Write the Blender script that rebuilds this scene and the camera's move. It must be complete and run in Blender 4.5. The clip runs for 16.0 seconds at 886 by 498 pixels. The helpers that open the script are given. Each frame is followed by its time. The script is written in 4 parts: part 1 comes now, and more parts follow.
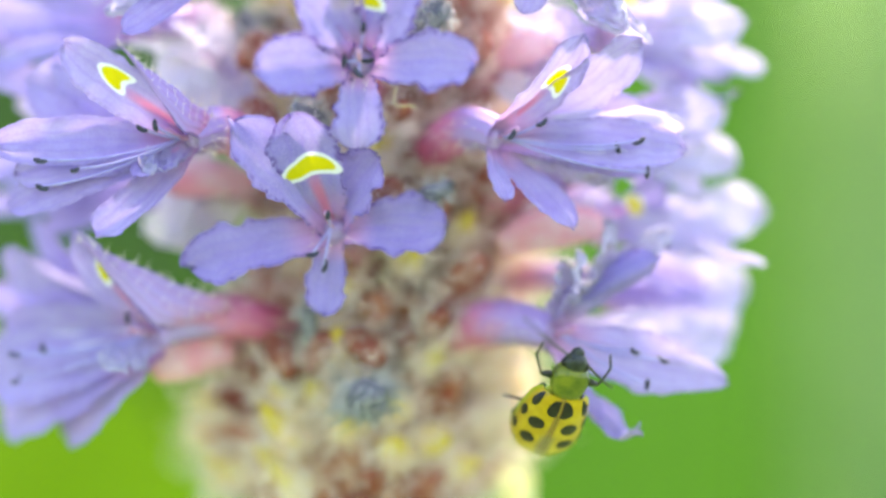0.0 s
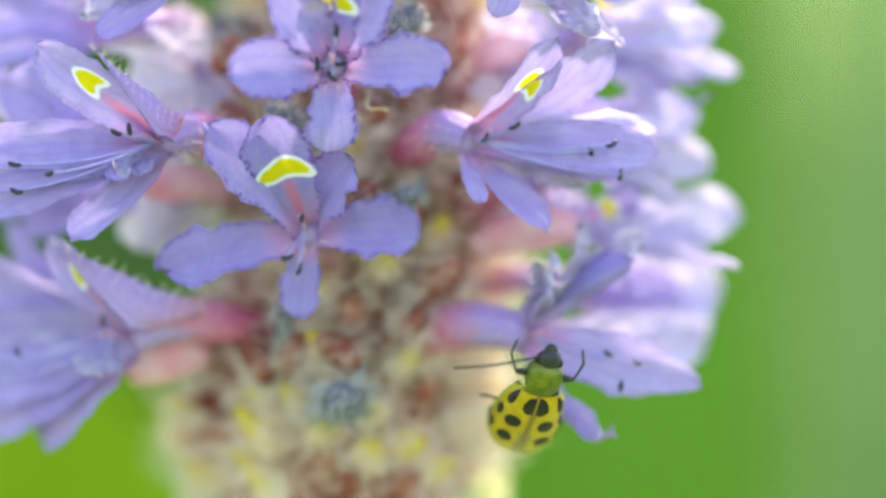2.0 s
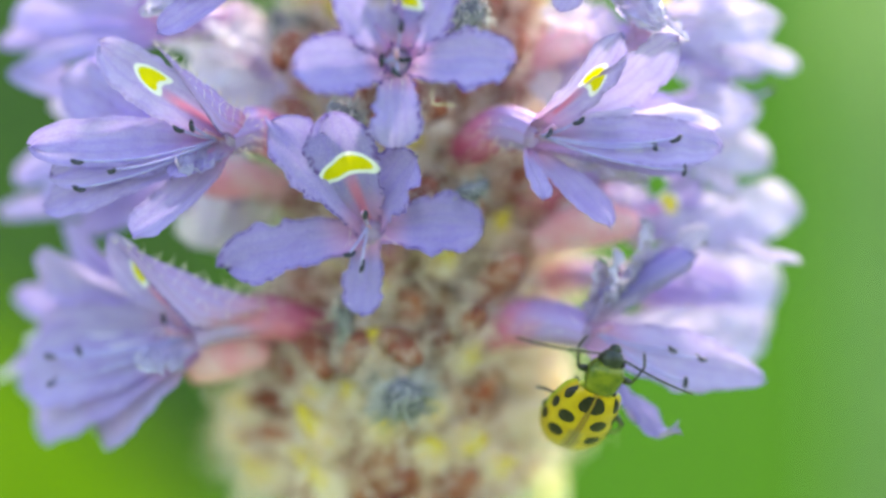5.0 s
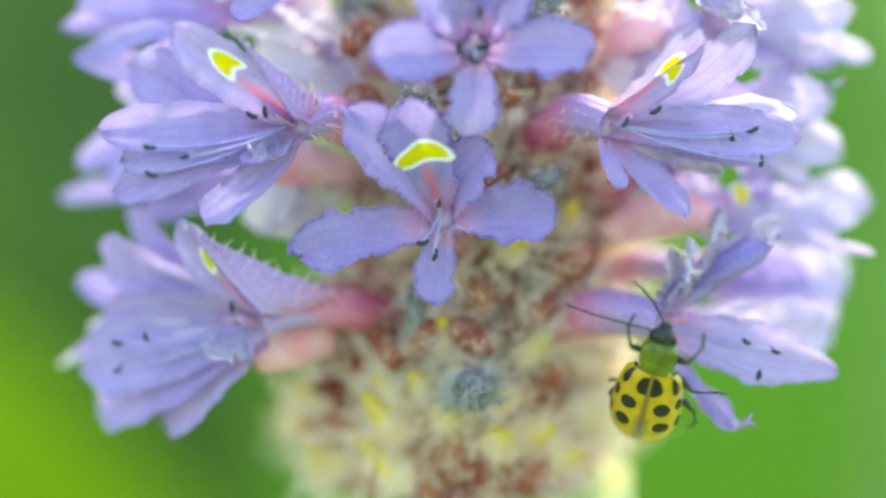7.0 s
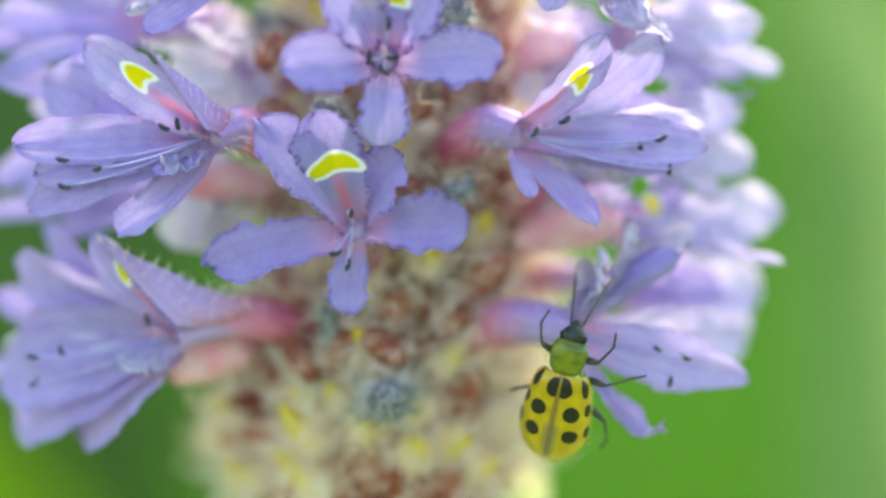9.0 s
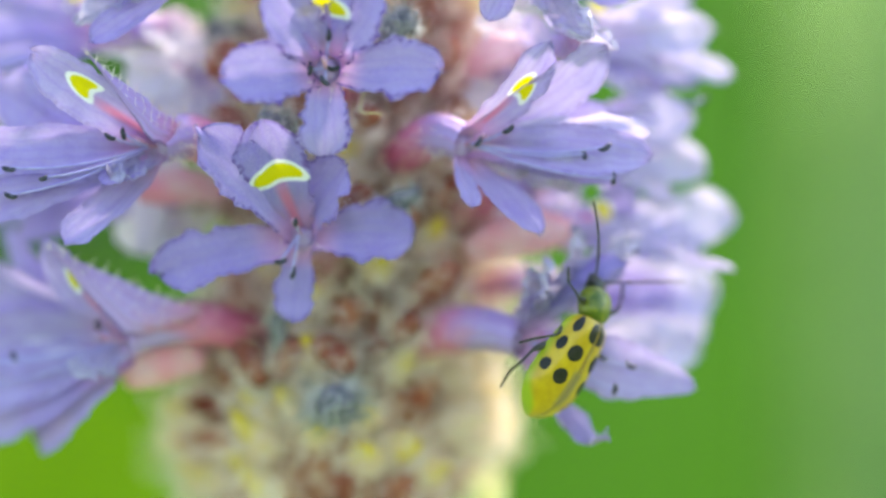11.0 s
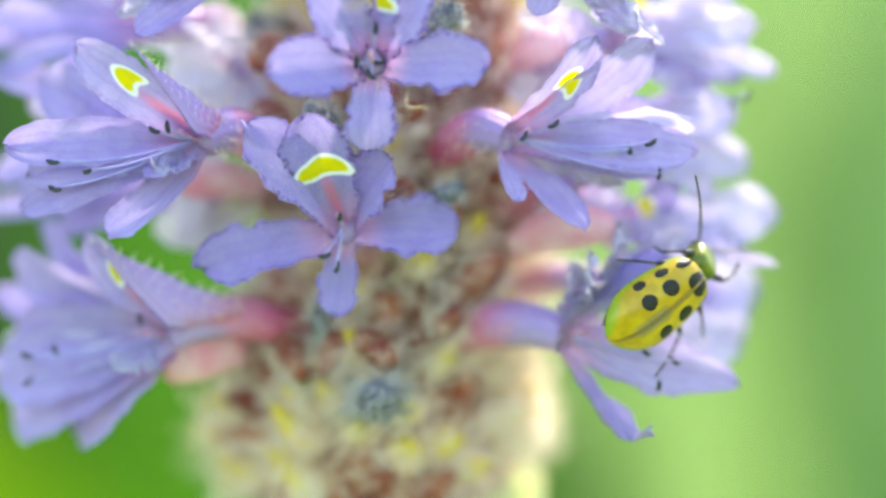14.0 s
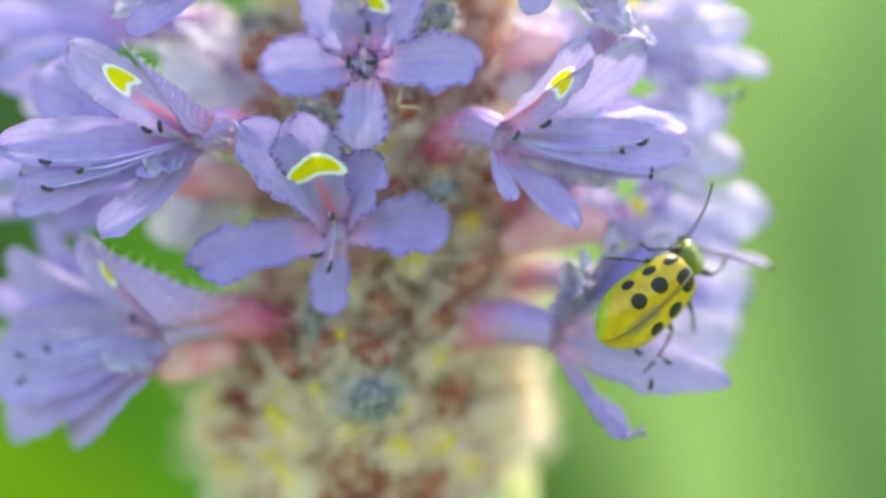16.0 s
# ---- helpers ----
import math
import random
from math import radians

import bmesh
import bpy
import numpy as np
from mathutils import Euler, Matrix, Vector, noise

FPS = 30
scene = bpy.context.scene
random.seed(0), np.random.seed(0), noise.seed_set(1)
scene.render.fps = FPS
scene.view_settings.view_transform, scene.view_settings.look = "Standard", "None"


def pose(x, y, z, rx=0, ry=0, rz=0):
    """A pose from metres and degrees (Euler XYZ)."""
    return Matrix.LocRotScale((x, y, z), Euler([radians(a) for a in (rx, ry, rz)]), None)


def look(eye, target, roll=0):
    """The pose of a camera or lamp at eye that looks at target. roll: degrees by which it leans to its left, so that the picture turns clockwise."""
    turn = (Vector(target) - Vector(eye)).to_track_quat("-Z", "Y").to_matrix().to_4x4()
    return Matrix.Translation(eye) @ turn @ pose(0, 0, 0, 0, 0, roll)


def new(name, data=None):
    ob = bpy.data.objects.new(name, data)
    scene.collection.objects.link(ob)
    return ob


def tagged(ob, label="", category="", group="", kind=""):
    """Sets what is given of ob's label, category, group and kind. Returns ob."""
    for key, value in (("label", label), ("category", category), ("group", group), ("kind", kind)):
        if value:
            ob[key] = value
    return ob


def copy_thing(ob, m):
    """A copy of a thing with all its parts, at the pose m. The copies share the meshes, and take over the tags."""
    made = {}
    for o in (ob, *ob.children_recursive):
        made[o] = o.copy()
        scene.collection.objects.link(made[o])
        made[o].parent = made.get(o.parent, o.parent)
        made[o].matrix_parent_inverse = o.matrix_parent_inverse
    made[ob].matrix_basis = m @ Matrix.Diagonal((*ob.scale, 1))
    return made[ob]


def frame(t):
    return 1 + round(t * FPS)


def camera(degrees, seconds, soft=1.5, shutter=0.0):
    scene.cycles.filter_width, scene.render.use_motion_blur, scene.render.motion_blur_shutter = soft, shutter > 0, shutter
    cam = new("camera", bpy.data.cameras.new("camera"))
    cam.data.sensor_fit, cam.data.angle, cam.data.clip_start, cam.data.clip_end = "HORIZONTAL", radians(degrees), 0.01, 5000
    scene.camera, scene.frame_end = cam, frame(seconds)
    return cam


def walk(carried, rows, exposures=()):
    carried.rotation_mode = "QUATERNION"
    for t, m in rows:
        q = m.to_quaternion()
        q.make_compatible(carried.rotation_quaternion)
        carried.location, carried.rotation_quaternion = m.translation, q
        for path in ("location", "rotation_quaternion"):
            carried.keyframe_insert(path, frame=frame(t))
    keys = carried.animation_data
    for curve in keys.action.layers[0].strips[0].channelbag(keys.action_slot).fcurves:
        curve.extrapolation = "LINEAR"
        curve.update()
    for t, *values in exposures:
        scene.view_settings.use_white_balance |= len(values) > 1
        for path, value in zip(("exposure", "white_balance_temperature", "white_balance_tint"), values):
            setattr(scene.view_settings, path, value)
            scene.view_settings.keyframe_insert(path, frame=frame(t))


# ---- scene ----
# A spotted beetle on a pickerelweed flower spike; millimetre numbers are turned into metres by V().
SPIKE = 0.70            # height of the flower spike's middle above the ground


def V(x, y, z):
    """A place given in millimetres from the spike's middle, in the world's metres."""
    return Vector((x * 0.001, y * 0.001, z * 0.001 + SPIKE))


# ---- camera ----
cam = camera(24.0, 16.0, soft=2.8)
cam.data.dof.use_dof = True
cam.data.dof.focus_distance = 0.0985
cam.data.dof.aperture_fstop = 9.0
cam.data.dof.aperture_blades = 0
ROWS = [
    (0.0, 2.800, -110.743, 0.000, 89.999, -0.002, -0.001),
    (0.5, 2.585, -110.642, 0.549, 89.719, -0.047, -0.277),
    (1.0, 3.716, -110.762, 0.222, 89.915, 0.054, 0.188),
    (1.5, 3.585, -110.820, 0.220, 89.939, 0.042, 0.011),
    (2.0, 3.638, -111.078, -0.244, 90.213, 0.120, -0.241),
    (2.5, 3.853, -110.830, 0.281, 89.927, 0.069, 0.028),
    (3.0, 3.798, -110.637, 0.575, 89.702, 0.018, 0.393),
    (3.2, 2.875, -110.848, -0.435, 90.210, 0.055, 0.224),
    (5.3, 0.706, -110.355, -0.201, 90.097, 0.327, -0.173),
    (5.5, 1.073, -110.174, -0.408, 90.180, 0.298, 0.479),
    (6.0, -0.906, -109.481, -0.131, 90.114, 0.229, 0.028),
    (6.5, -1.458, -109.388, 0.342, 89.767, 0.075, 0.352),
    (7.0, -3.079, -109.622, 0.055, 89.649, -0.170, -0.345),
    (7.5, -2.201, -109.613, -0.613, 90.149, -0.040, -0.378),
    (8.0, 1.971, -110.137, -0.379, 90.254, 0.283, 1.240),
    (8.5, 0.971, -110.626, -0.494, 90.051, 0.097, 0.600),
    (8.7, -1.319, -110.446, -1.945, 91.081, 0.352, -1.719),
    (10.8, 3.076, -111.370, -0.198, 90.190, 0.128, -0.468),
    (11.0, 4.623, -111.172, 0.123, 90.105, 0.194, 0.147),
    (11.5, 4.611, -111.053, 0.604, 89.774, 0.137, 0.424),
    (12.0, 3.312, -110.966, 0.238, 90.047, 0.055, -0.240),
    (12.5, 5.164, -111.182, 0.297, 89.962, 0.197, 0.553),
    (13.0, 3.164, -110.926, 0.252, 89.911, 0.033, 0.139),
    (13.5, 2.321, -110.807, 0.130, 89.979, 0.001, -0.023),
    (14.0, 2.327, -110.837, 0.004, 90.033, -0.024, 0.056),
    (14.5, 1.930, -110.868, -0.026, 90.045, -0.010, -0.240),
    (15.0, 2.425, -110.819, 0.494, 89.746, -0.046, 0.019),
    (15.5, 2.477, -110.951, 0.258, 89.848, -0.018, 0.002),
    (16.0, 2.623, -110.924, 0.225, 89.892, -0.012, 0.014),
]
EXPOSURES = [(0.0, 2.35, 7680, 14), (0.5, 2.19, 7680, 14), (1.0, 2.31, 7680, 13), (1.5, 2.27, 7680, 13), (2.0, 2.11, 7680, 13), (3.2, 2.13, 7680, 13),
             (5.5, 2.13, 7700, 7), (6.0, 2.35, 7700, 7), (7.0, 2.22, 7700, 5), (8.0, 2.26, 7700, 6), (8.5, 2.07, 7700, 7), (11.0, 2.00, 7620, 7),
             (11.5, 1.87, 7620, 7), (12.0, 1.89, 7620, 7), (12.5, 2.09, 7680, 6), (13.5, 2.13, 7680, 5), (14.0, 2.22, 7680, 5), (14.5, 2.05, 7680, 5), (15.0, 1.96, 7680, 6), (15.5, 2.19, 7680, 8), (16.0, 1.98, 7680, 6)]
walk(cam, [(t, pose(x * 0.001, y * 0.001, z * 0.001 + SPIKE, rx, ry, rz)) for t, x, y, z, rx, ry, rz in ROWS], EXPOSURES)

# ---- sky, sun, exposure ----
SUN_UP, SUN_ROUND = 60.0, 32.0      # degrees above the horizon; clockwise from straight ahead
world = bpy.data.worlds.new("world")
scene.world = world
world.use_nodes = True
tree = world.node_tree
sky = tree.nodes.new("ShaderNodeTexSky")
sky.sky_type = "NISHITA"
sky.sun_disc = False
sky.sun_elevation, sky.sun_rotation = radians(SUN_UP), radians(SUN_ROUND)
tree.links.new(sky.outputs[0], tree.nodes["Background"].inputs[0])
tree.nodes["Background"].inputs[1].default_value = 0.15
sun = new("sun", bpy.data.lights.new("sun", "SUN"))
sun.data.energy, sun.data.angle, sun.data.color = 2.5, radians(4.0), (1.0, 0.94, 0.84)
toward = Vector((math.sin(radians(SUN_ROUND)) * math.cos(radians(SUN_UP)), math.cos(radians(SUN_ROUND)) * math.cos(radians(SUN_UP)), math.sin(radians(SUN_UP))))
sun.matrix_world = look(toward * 5, (0, 0, 0))


# ---- materials ----
def put(nt, socket, value):
    if isinstance(value, bpy.types.NodeSocket):
        nt.links.new(value, socket)
    elif isinstance(value, tuple) and len(value) == 3 and socket.type == "RGBA":
        socket.default_value = (*value, 1)
    else:
        socket.default_value = value


def calc(nt, op, a, b=0.0, c=0.0):
    n = nt.nodes.new("ShaderNodeMath")
    n.operation = op
    for i, v in enumerate((a, b, c)):
        put(nt, n.inputs[i], v)
    return n.outputs[0]


def step(nt, value, low, high):
    n = nt.nodes.new("ShaderNodeMapRange")
    n.interpolation_type = "SMOOTHSTEP"
    for i, v in enumerate((value, low, high)):
        put(nt, n.inputs[i], v)
    return n.outputs[0]


def blend(nt, f, a, b):
    n = nt.nodes.new("ShaderNodeMix")
    n.data_type = "RGBA"
    put(nt, n.inputs[0], f)
    put(nt, n.inputs[6], a)
    put(nt, n.inputs[7], b)
    return n.outputs[2]


def grain(nt, scale, detail=3.0, where=None):
    n = nt.nodes.new("ShaderNodeTexNoise")
    n.inputs["Scale"].default_value = scale
    n.inputs["Detail"].default_value = detail
    put(nt, n.inputs["Vector"], where or nt.nodes.new("ShaderNodeNewGeometry").outputs["Position"])
    return n.outputs["Fac"]


def uv(nt):
    n = nt.nodes.new("ShaderNodeSeparateXYZ")
    nt.links.new(nt.nodes.new("ShaderNodeUVMap").outputs[0], n.inputs[0])
    return n.outputs[0], n.outputs[1]


def chance(nt):
    return nt.nodes.new("ShaderNodeObjectInfo").outputs["Random"]


def fresh(name):
    m = bpy.data.materials.new(name)
    m.use_nodes = True
    return m, m.node_tree


def finish(nt, colour, rough=0.5, bump=None, depth=0.0001, through_light=0.0, through_colour=None, gloss=0.4, coat=0.0):
    """Join colour, gloss, relief and the light that passes through thin tissue."""
    b = nt.nodes["Principled BSDF"]
    put(nt, b.inputs["Base Color"], colour)
    put(nt, b.inputs["Roughness"], rough)
    b.inputs["Specular IOR Level"].default_value = gloss
    b.inputs["Coat Weight"].default_value = coat
    b.inputs["Coat Roughness"].default_value = 0.12
    if bump is not None:
        n = nt.nodes.new("ShaderNodeBump")
        n.inputs["Distance"].default_value = depth
        n.inputs["Strength"].default_value = 0.6
        put(nt, n.inputs["Height"], bump)
        nt.links.new(n.outputs[0], b.inputs["Normal"])
    if through_light:
        t = nt.nodes.new("ShaderNodeBsdfTranslucent")
        put(nt, t.inputs["Color"], through_colour or colour)
        mix = nt.nodes.new("ShaderNodeMixShader")
        mix.inputs[0].default_value = through_light
        nt.links.new(b.outputs[0], mix.inputs[1])
        nt.links.new(t.outputs[0], mix.inputs[2])
        nt.links.new(mix.outputs[0], nt.nodes["Material Output"].inputs[0])


def petal_material(name, blotch=False, withered=False, edge=0.15, pale=0.0, deep=0.0):
    m, nt = fresh(name)
    along, across = uv(nt)
    off = calc(nt, "ABSOLUTE", calc(nt, "SUBTRACT", across, 0.5))
    cloud = grain(nt, 900, 4)
    fine = grain(nt, 9000, 2)
    colour = blend(nt, step(nt, cloud, 0.3, 0.7), (0.40, 0.295, 0.665), (0.48, 0.38, 0.735))
    if deep:
        colour = blend(nt, deep, colour, (0.19, 0.16, 0.53))
    colour = blend(nt, calc(nt, "MULTIPLY", chance(nt), 0.35 - 0.3 * deep), colour, (0.56, 0.49, 0.85))
    colour = blend(nt, calc(nt, "MULTIPLY", step(nt, fine, 0.35, 0.75), 0.16), colour, (0.68, 0.61, 0.90))
    # veins that run lengthwise
    wave = calc(nt, "SINE", calc(nt, "ADD", calc(nt, "MULTIPLY", across, 31.0), calc(nt, "MULTIPLY", cloud, 9.0)))
    vein = calc(nt, "MULTIPLY", step(nt, wave, 0.5, 1.0), 0.22)
    mid = calc(nt, "SUBTRACT", 1.0, step(nt, off, 0.0, 0.05))
    colour = blend(nt, calc(nt, "MAXIMUM", vein, calc(nt, "MULTIPLY", mid, 0.16)), colour, (0.25, 0.16, 0.66))
    # the pink throat
    colour = blend(nt, calc(nt, "MULTIPLY", calc(nt, "SUBTRACT", 1.0, step(nt, along, 0.03, 0.36 if blotch else 0.28)), 0.6), colour, (0.80, 0.38, 0.64))
    if blotch:
        streak = calc(nt, "MULTIPLY", calc(nt, "SUBTRACT", 1.0, step(nt, off, 0.03, 0.15)), calc(nt, "SUBTRACT", 1.0, step(nt, along, 0.28, 0.52)))
        colour = blend(nt, calc(nt, "MULTIPLY", streak, 0.75), colour, (0.76, 0.20, 0.36))
    # purple margin, broken up
    rim = calc(nt, "MAXIMUM", step(nt, off, 0.39, 0.47), step(nt, along, 0.92, 0.98))
    patch = step(nt, grain(nt, 3600, 4), 0.36, 0.62)
    colour = blend(nt, calc(nt, "MULTIPLY", calc(nt, "MULTIPLY", rim, patch), calc(nt, "ADD", edge, calc(nt, "MULTIPLY", chance(nt), 0.35))), colour, (0.14, 0.08, 0.34))
    # whitening that stands in for sunlight on the petal
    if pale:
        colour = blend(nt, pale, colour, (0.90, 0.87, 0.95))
    if withered:
        colour = blend(nt, 0.4, colour, (0.74, 0.71, 0.90))
        colour = blend(nt, calc(nt, "MULTIPLY", step(nt, calc(nt, "ADD", along, calc(nt, "MULTIPLY", cloud, 0.5)), 0.75, 1.1), 0.8), colour, (0.68, 0.64, 0.84))
    if blotch:
        n = nt.nodes.new("ShaderNodeUVMap")
        n.uv_map = "spread"
        xy = nt.nodes.new("ShaderNodeSeparateXYZ")
        nt.links.new(n.outputs[0], xy.inputs[0])
        s = calc(nt, "DIVIDE", xy.outputs[0], 0.40)
        s2 = calc(nt, "MULTIPLY", s, s)
        notch = calc(nt, "MULTIPLY", calc(nt, "SUBTRACT", 1.0, step(nt, s2, 0.0, 0.3)), 0.014)
        u = calc(nt, "DIVIDE", calc(nt, "ADD", xy.outputs[1], calc(nt, "SUBTRACT", calc(nt, "MULTIPLY", s2, 0.075), notch)), 0.118)
        d = calc(nt, "SQRT", calc(nt, "ADD", calc(nt, "MULTIPLY", s2, s2), calc(nt, "MULTIPLY", u, u)))
        d = calc(nt, "ADD", d, calc(nt, "MULTIPLY", calc(nt, "SUBTRACT", cloud, 0.5), 0.2))
        colour = blend(nt, step(nt, d, 1.52, 1.28), colour, (0.84, 0.84, 0.88))
        colour = blend(nt, step(nt, d, 1.02, 0.84), colour, (0.74, 0.64, 0.008))
    height = calc(nt, "ADD", calc(nt, "MULTIPLY", wave, 0.3), calc(nt, "MULTIPLY", fine, 1.2))
    finish(nt, colour, 0.26 if withered else 0.52, height, 0.00012 if withered else 0.00006, 0.56 if pale > 0.5 else 0.42 if pale else 0.5 if withered else 0.32, None, 0.6 if withered else 0.3)
    return m


def tube_material(name, rim=False):
    m, nt = fresh(name)
    along, across = uv(nt)
    cloud = grain(nt, 1200, 3)
    a = calc(nt, "ADD", along, calc(nt, "MULTIPLY", calc(nt, "SUBTRACT", cloud, 0.5), 0.35))
    colour = blend(nt, step(nt, a, 0.05, 0.45), (0.50, 0.06, 0.13), (0.66, 0.20, 0.36))
    colour = blend(nt, step(nt, a, 0.12 if rim else 0.42, 0.62 if rim else 0.80), colour, (0.43, 0.31, 0.68))
    ridge = calc(nt, "SINE", calc(nt, "ADD", calc(nt, "MULTIPLY", across, 24.0 if rim else 62.0), calc(nt, "MULTIPLY", cloud, 5.0)))
    colour = blend(nt, calc(nt, "MULTIPLY", step(nt, ridge, 0.4, 1.0), 0.2), colour, (0.42, 0.12, 0.40))
    if rim:
        colour = blend(nt, calc(nt, "MULTIPLY", step(nt, across, 0.90, 0.97), step(nt, grain(nt, 3600, 4), 0.30, 0.55)), colour, (0.13, 0.07, 0.32))
    finish(nt, colour, 0.5, calc(nt, "ADD", ridge, cloud), 0.00004, 0.16)
    return m


def bud_material(name, brown=False):
    m, nt = fresh(name)
    along, across = uv(nt)
    r = chance(nt)
    cloud, patch = grain(nt, 900, 3), grain(nt, 2600, 3)
    if brown:
        colour = blend(nt, step(nt, r, 0.2, 0.8), (0.26, 0.045, 0.032), (0.50, 0.15, 0.09))
        colour = blend(nt, calc(nt, "MULTIPLY", step(nt, patch, 0.5, 0.66), 0.45), colour, (0.80, 0.56, 0.40))
    else:
        colour = blend(nt, step(nt, r, 0.3, 0.7), (0.93, 0.73, 0.56), (0.94, 0.80, 0.68))
        colour = blend(nt, calc(nt, "MULTIPLY", step(nt, patch, 0.5, 0.66), 0.5), colour, (0.80, 0.58, 0.40))
        tip = calc(nt, "MULTIPLY", step(nt, calc(nt, "ADD", along, calc(nt, "MULTIPLY", cloud, 1.4)), 1.18, 1.55), step(nt, r, 0.90, 0.80))
        colour = blend(nt, calc(nt, "MULTIPLY", tip, 0.88), colour, (0.86, 0.68, 0.05))
    colour = blend(nt, calc(nt, "SUBTRACT", 1.0, step(nt, along, 0.08, 0.36)), colour, (0.42, 0.15, 0.08))
    finish(nt, colour, 0.75, patch, 0.00028, 0.26, None, 0.2)
    return m


def plain(name, low, high, scale, rough=0.5, relief=0.0001, through_light=0.0, gloss=0.4, coat=0.0, through_colour=None):
    """A surface that wanders between two colours, with fine relief."""
    m, nt = fresh(name)
    a, b = grain(nt, scale, 4), grain(nt, scale * 7, 3)
    colour = blend(nt, step(nt, calc(nt, "ADD", calc(nt, "MULTIPLY", a, 0.75), calc(nt, "MULTIPLY", b, 0.25)), 0.35, 0.65), low, high)
    finish(nt, colour, rough, b, relief, through_light, through_colour, gloss, coat)
    return m


def elytron_material():
    m, nt = fresh("yellow_wing_case")
    along, across = uv(nt)
    cloud = grain(nt, 1500, 3)
    colour = blend(nt, step(nt, cloud, 0.3, 0.7), (0.40, 0.25, 0.002), (0.50, 0.335, 0.004))
    colour = blend(nt, step(nt, calc(nt, "ADD", across, calc(nt, "MULTIPLY", step(nt, along, 0.66, 1.02), 0.45)), 0.74, 1.0), colour, (0.27, 0.37, 0.015))
    colour = blend(nt, calc(nt, "MULTIPLY", step(nt, across, 0.065, 0.03), 0.8), colour, (0.22, 0.12, 0.03))
    gap = calc(nt, "MULTIPLY", step(nt, across, 0.13, 0.09), calc(nt, "MULTIPLY", step(nt, along, 0.42, 0.50), step(nt, along, 0.86, 0.74)))
    colour = blend(nt, calc(nt, "MULTIPLY", gap, 0.5), colour, (0.13, 0.115, 0.085))
    finish(nt, colour, 0.30, grain(nt, 14000, 2), 0.00002, 0.0, None, 0.4, 0.25)
    return m


def leaf_material(name, low, high, through_light=0.45, pale=False):
    m, nt = fresh(name)
    along, across = uv(nt)
    rib = calc(nt, "SINE", calc(nt, "MULTIPLY", across, 120.0))
    cloud = grain(nt, 30, 4)
    colour = blend(nt, step(nt, cloud, 0.35, 0.65), low, high)
    colour = blend(nt, calc(nt, "MULTIPLY", step(nt, rib, 0.5, 1.0), 0.25), colour, (0.16, 0.28, 0.05))
    finish(nt, colour, 0.75 if pale else 0.45, None if pale else rib, 0.0003, through_light, colour if pale else blend(nt, 0.5, colour, (0.09, 0.31, 0.01)), 0.12 if pale else 0.35)
    return m


PETAL, BANNER, WITHERED_PETAL = petal_material("petal", deep=0.16), petal_material("blotched_petal", blotch=True, deep=0.16), petal_material("withered_petal", withered=True)
EDGED, EDGED_BANNER = petal_material("dark_edged_petal", edge=0.8, deep=0.5), petal_material("dark_edged_blotched_petal", blotch=True, edge=0.8, deep=0.7)
# the pale and white petals are copies with sunlight put into their colour
LIT_PALE_PETAL, ROLLED = petal_material("lit_pale_petal", edge=0.0, pale=0.34), petal_material("rolled_petal", edge=0.5, deep=0.7)
LIT_WHITE_PETAL = petal_material("lit_white_petal", edge=0.0, pale=0.92)
HOOD = tube_material("flower_hood", True)
TUBE, BUD, BROWN_BUD = tube_material("flower_tube"), bud_material("hairy_bud"), bud_material("brown_bud", True)
STALK = plain("stalk", (0.24, 0.075, 0.04), (0.46, 0.20, 0.11), 900, 0.6, 0.0002)
STEM = plain("stem", (0.30, 0.42, 0.10), (0.46, 0.52, 0.20), 120, 0.5, 0.0003)
SPATHE = plain("spathe", (0.62, 0.66, 0.34), (0.76, 0.76, 0.52), 300, 0.45, 0.0001, 0.25)
SPATHE_EDGE = plain("spathe_edge", (0.56, 0.34, 0.10), (0.66, 0.46, 0.18), 400, 0.6, 0.0001, 0.2)
DARK_BUD = plain("withered_bud", (0.09, 0.09, 0.11), (0.24, 0.24, 0.27), 1500, 0.7, 0.0001)
RED_BUD = plain("red_brown_bud", (0.20, 0.045, 0.030), (0.40, 0.13, 0.085), 500, 0.6, 0.0001, 0.2)
PINK_BUD = plain("pink_bud", (0.93, 0.46, 0.58), (0.97, 0.76, 0.82), 500, 0.55, 0.0001, 0.5)
GREY_HAIR = plain("grey_bristle", (0.30, 0.30, 0.31), (0.74, 0.72, 0.70), 900, 0.5, 0.00001, 0.2)
HAIR = plain("plant_hair", (0.95, 0.83, 0.75), (0.97, 0.91, 0.87), 800, 0.4, 0.00001, 0.45)
FILAMENT = plain("filament", (0.42, 0.36, 0.78), (0.52, 0.48, 0.84), 1500, 0.4, 0.00001, 0.3)
ANTHER = plain("anther", (0.012, 0.014, 0.03), (0.05, 0.055, 0.09), 4000, 0.45, 0.00004)
THROAT = plain("throat", (0.44, 0.26, 0.54), (0.52, 0.40, 0.68), 2500, 0.5, 0.00006, 0.2)
STIGMA = plain("stigma", (0.50, 0.20, 0.40), (0.66, 0.40, 0.60), 3000, 0.5, 0.00002)
ELYTRON = elytron_material()
SPOT = plain("wing_case_spot", (0.006, 0.006, 0.005), (0.016, 0.015, 0.012), 3000, 0.38, 0.00001, 0.0, 0.3, 0.0)
PRONOTUM = plain("pronotum", (0.045, 0.085, 0.004), (0.17, 0.19, 0.010), 1300, 0.34, 0.00002, 0.0, 0.4, 0.15)
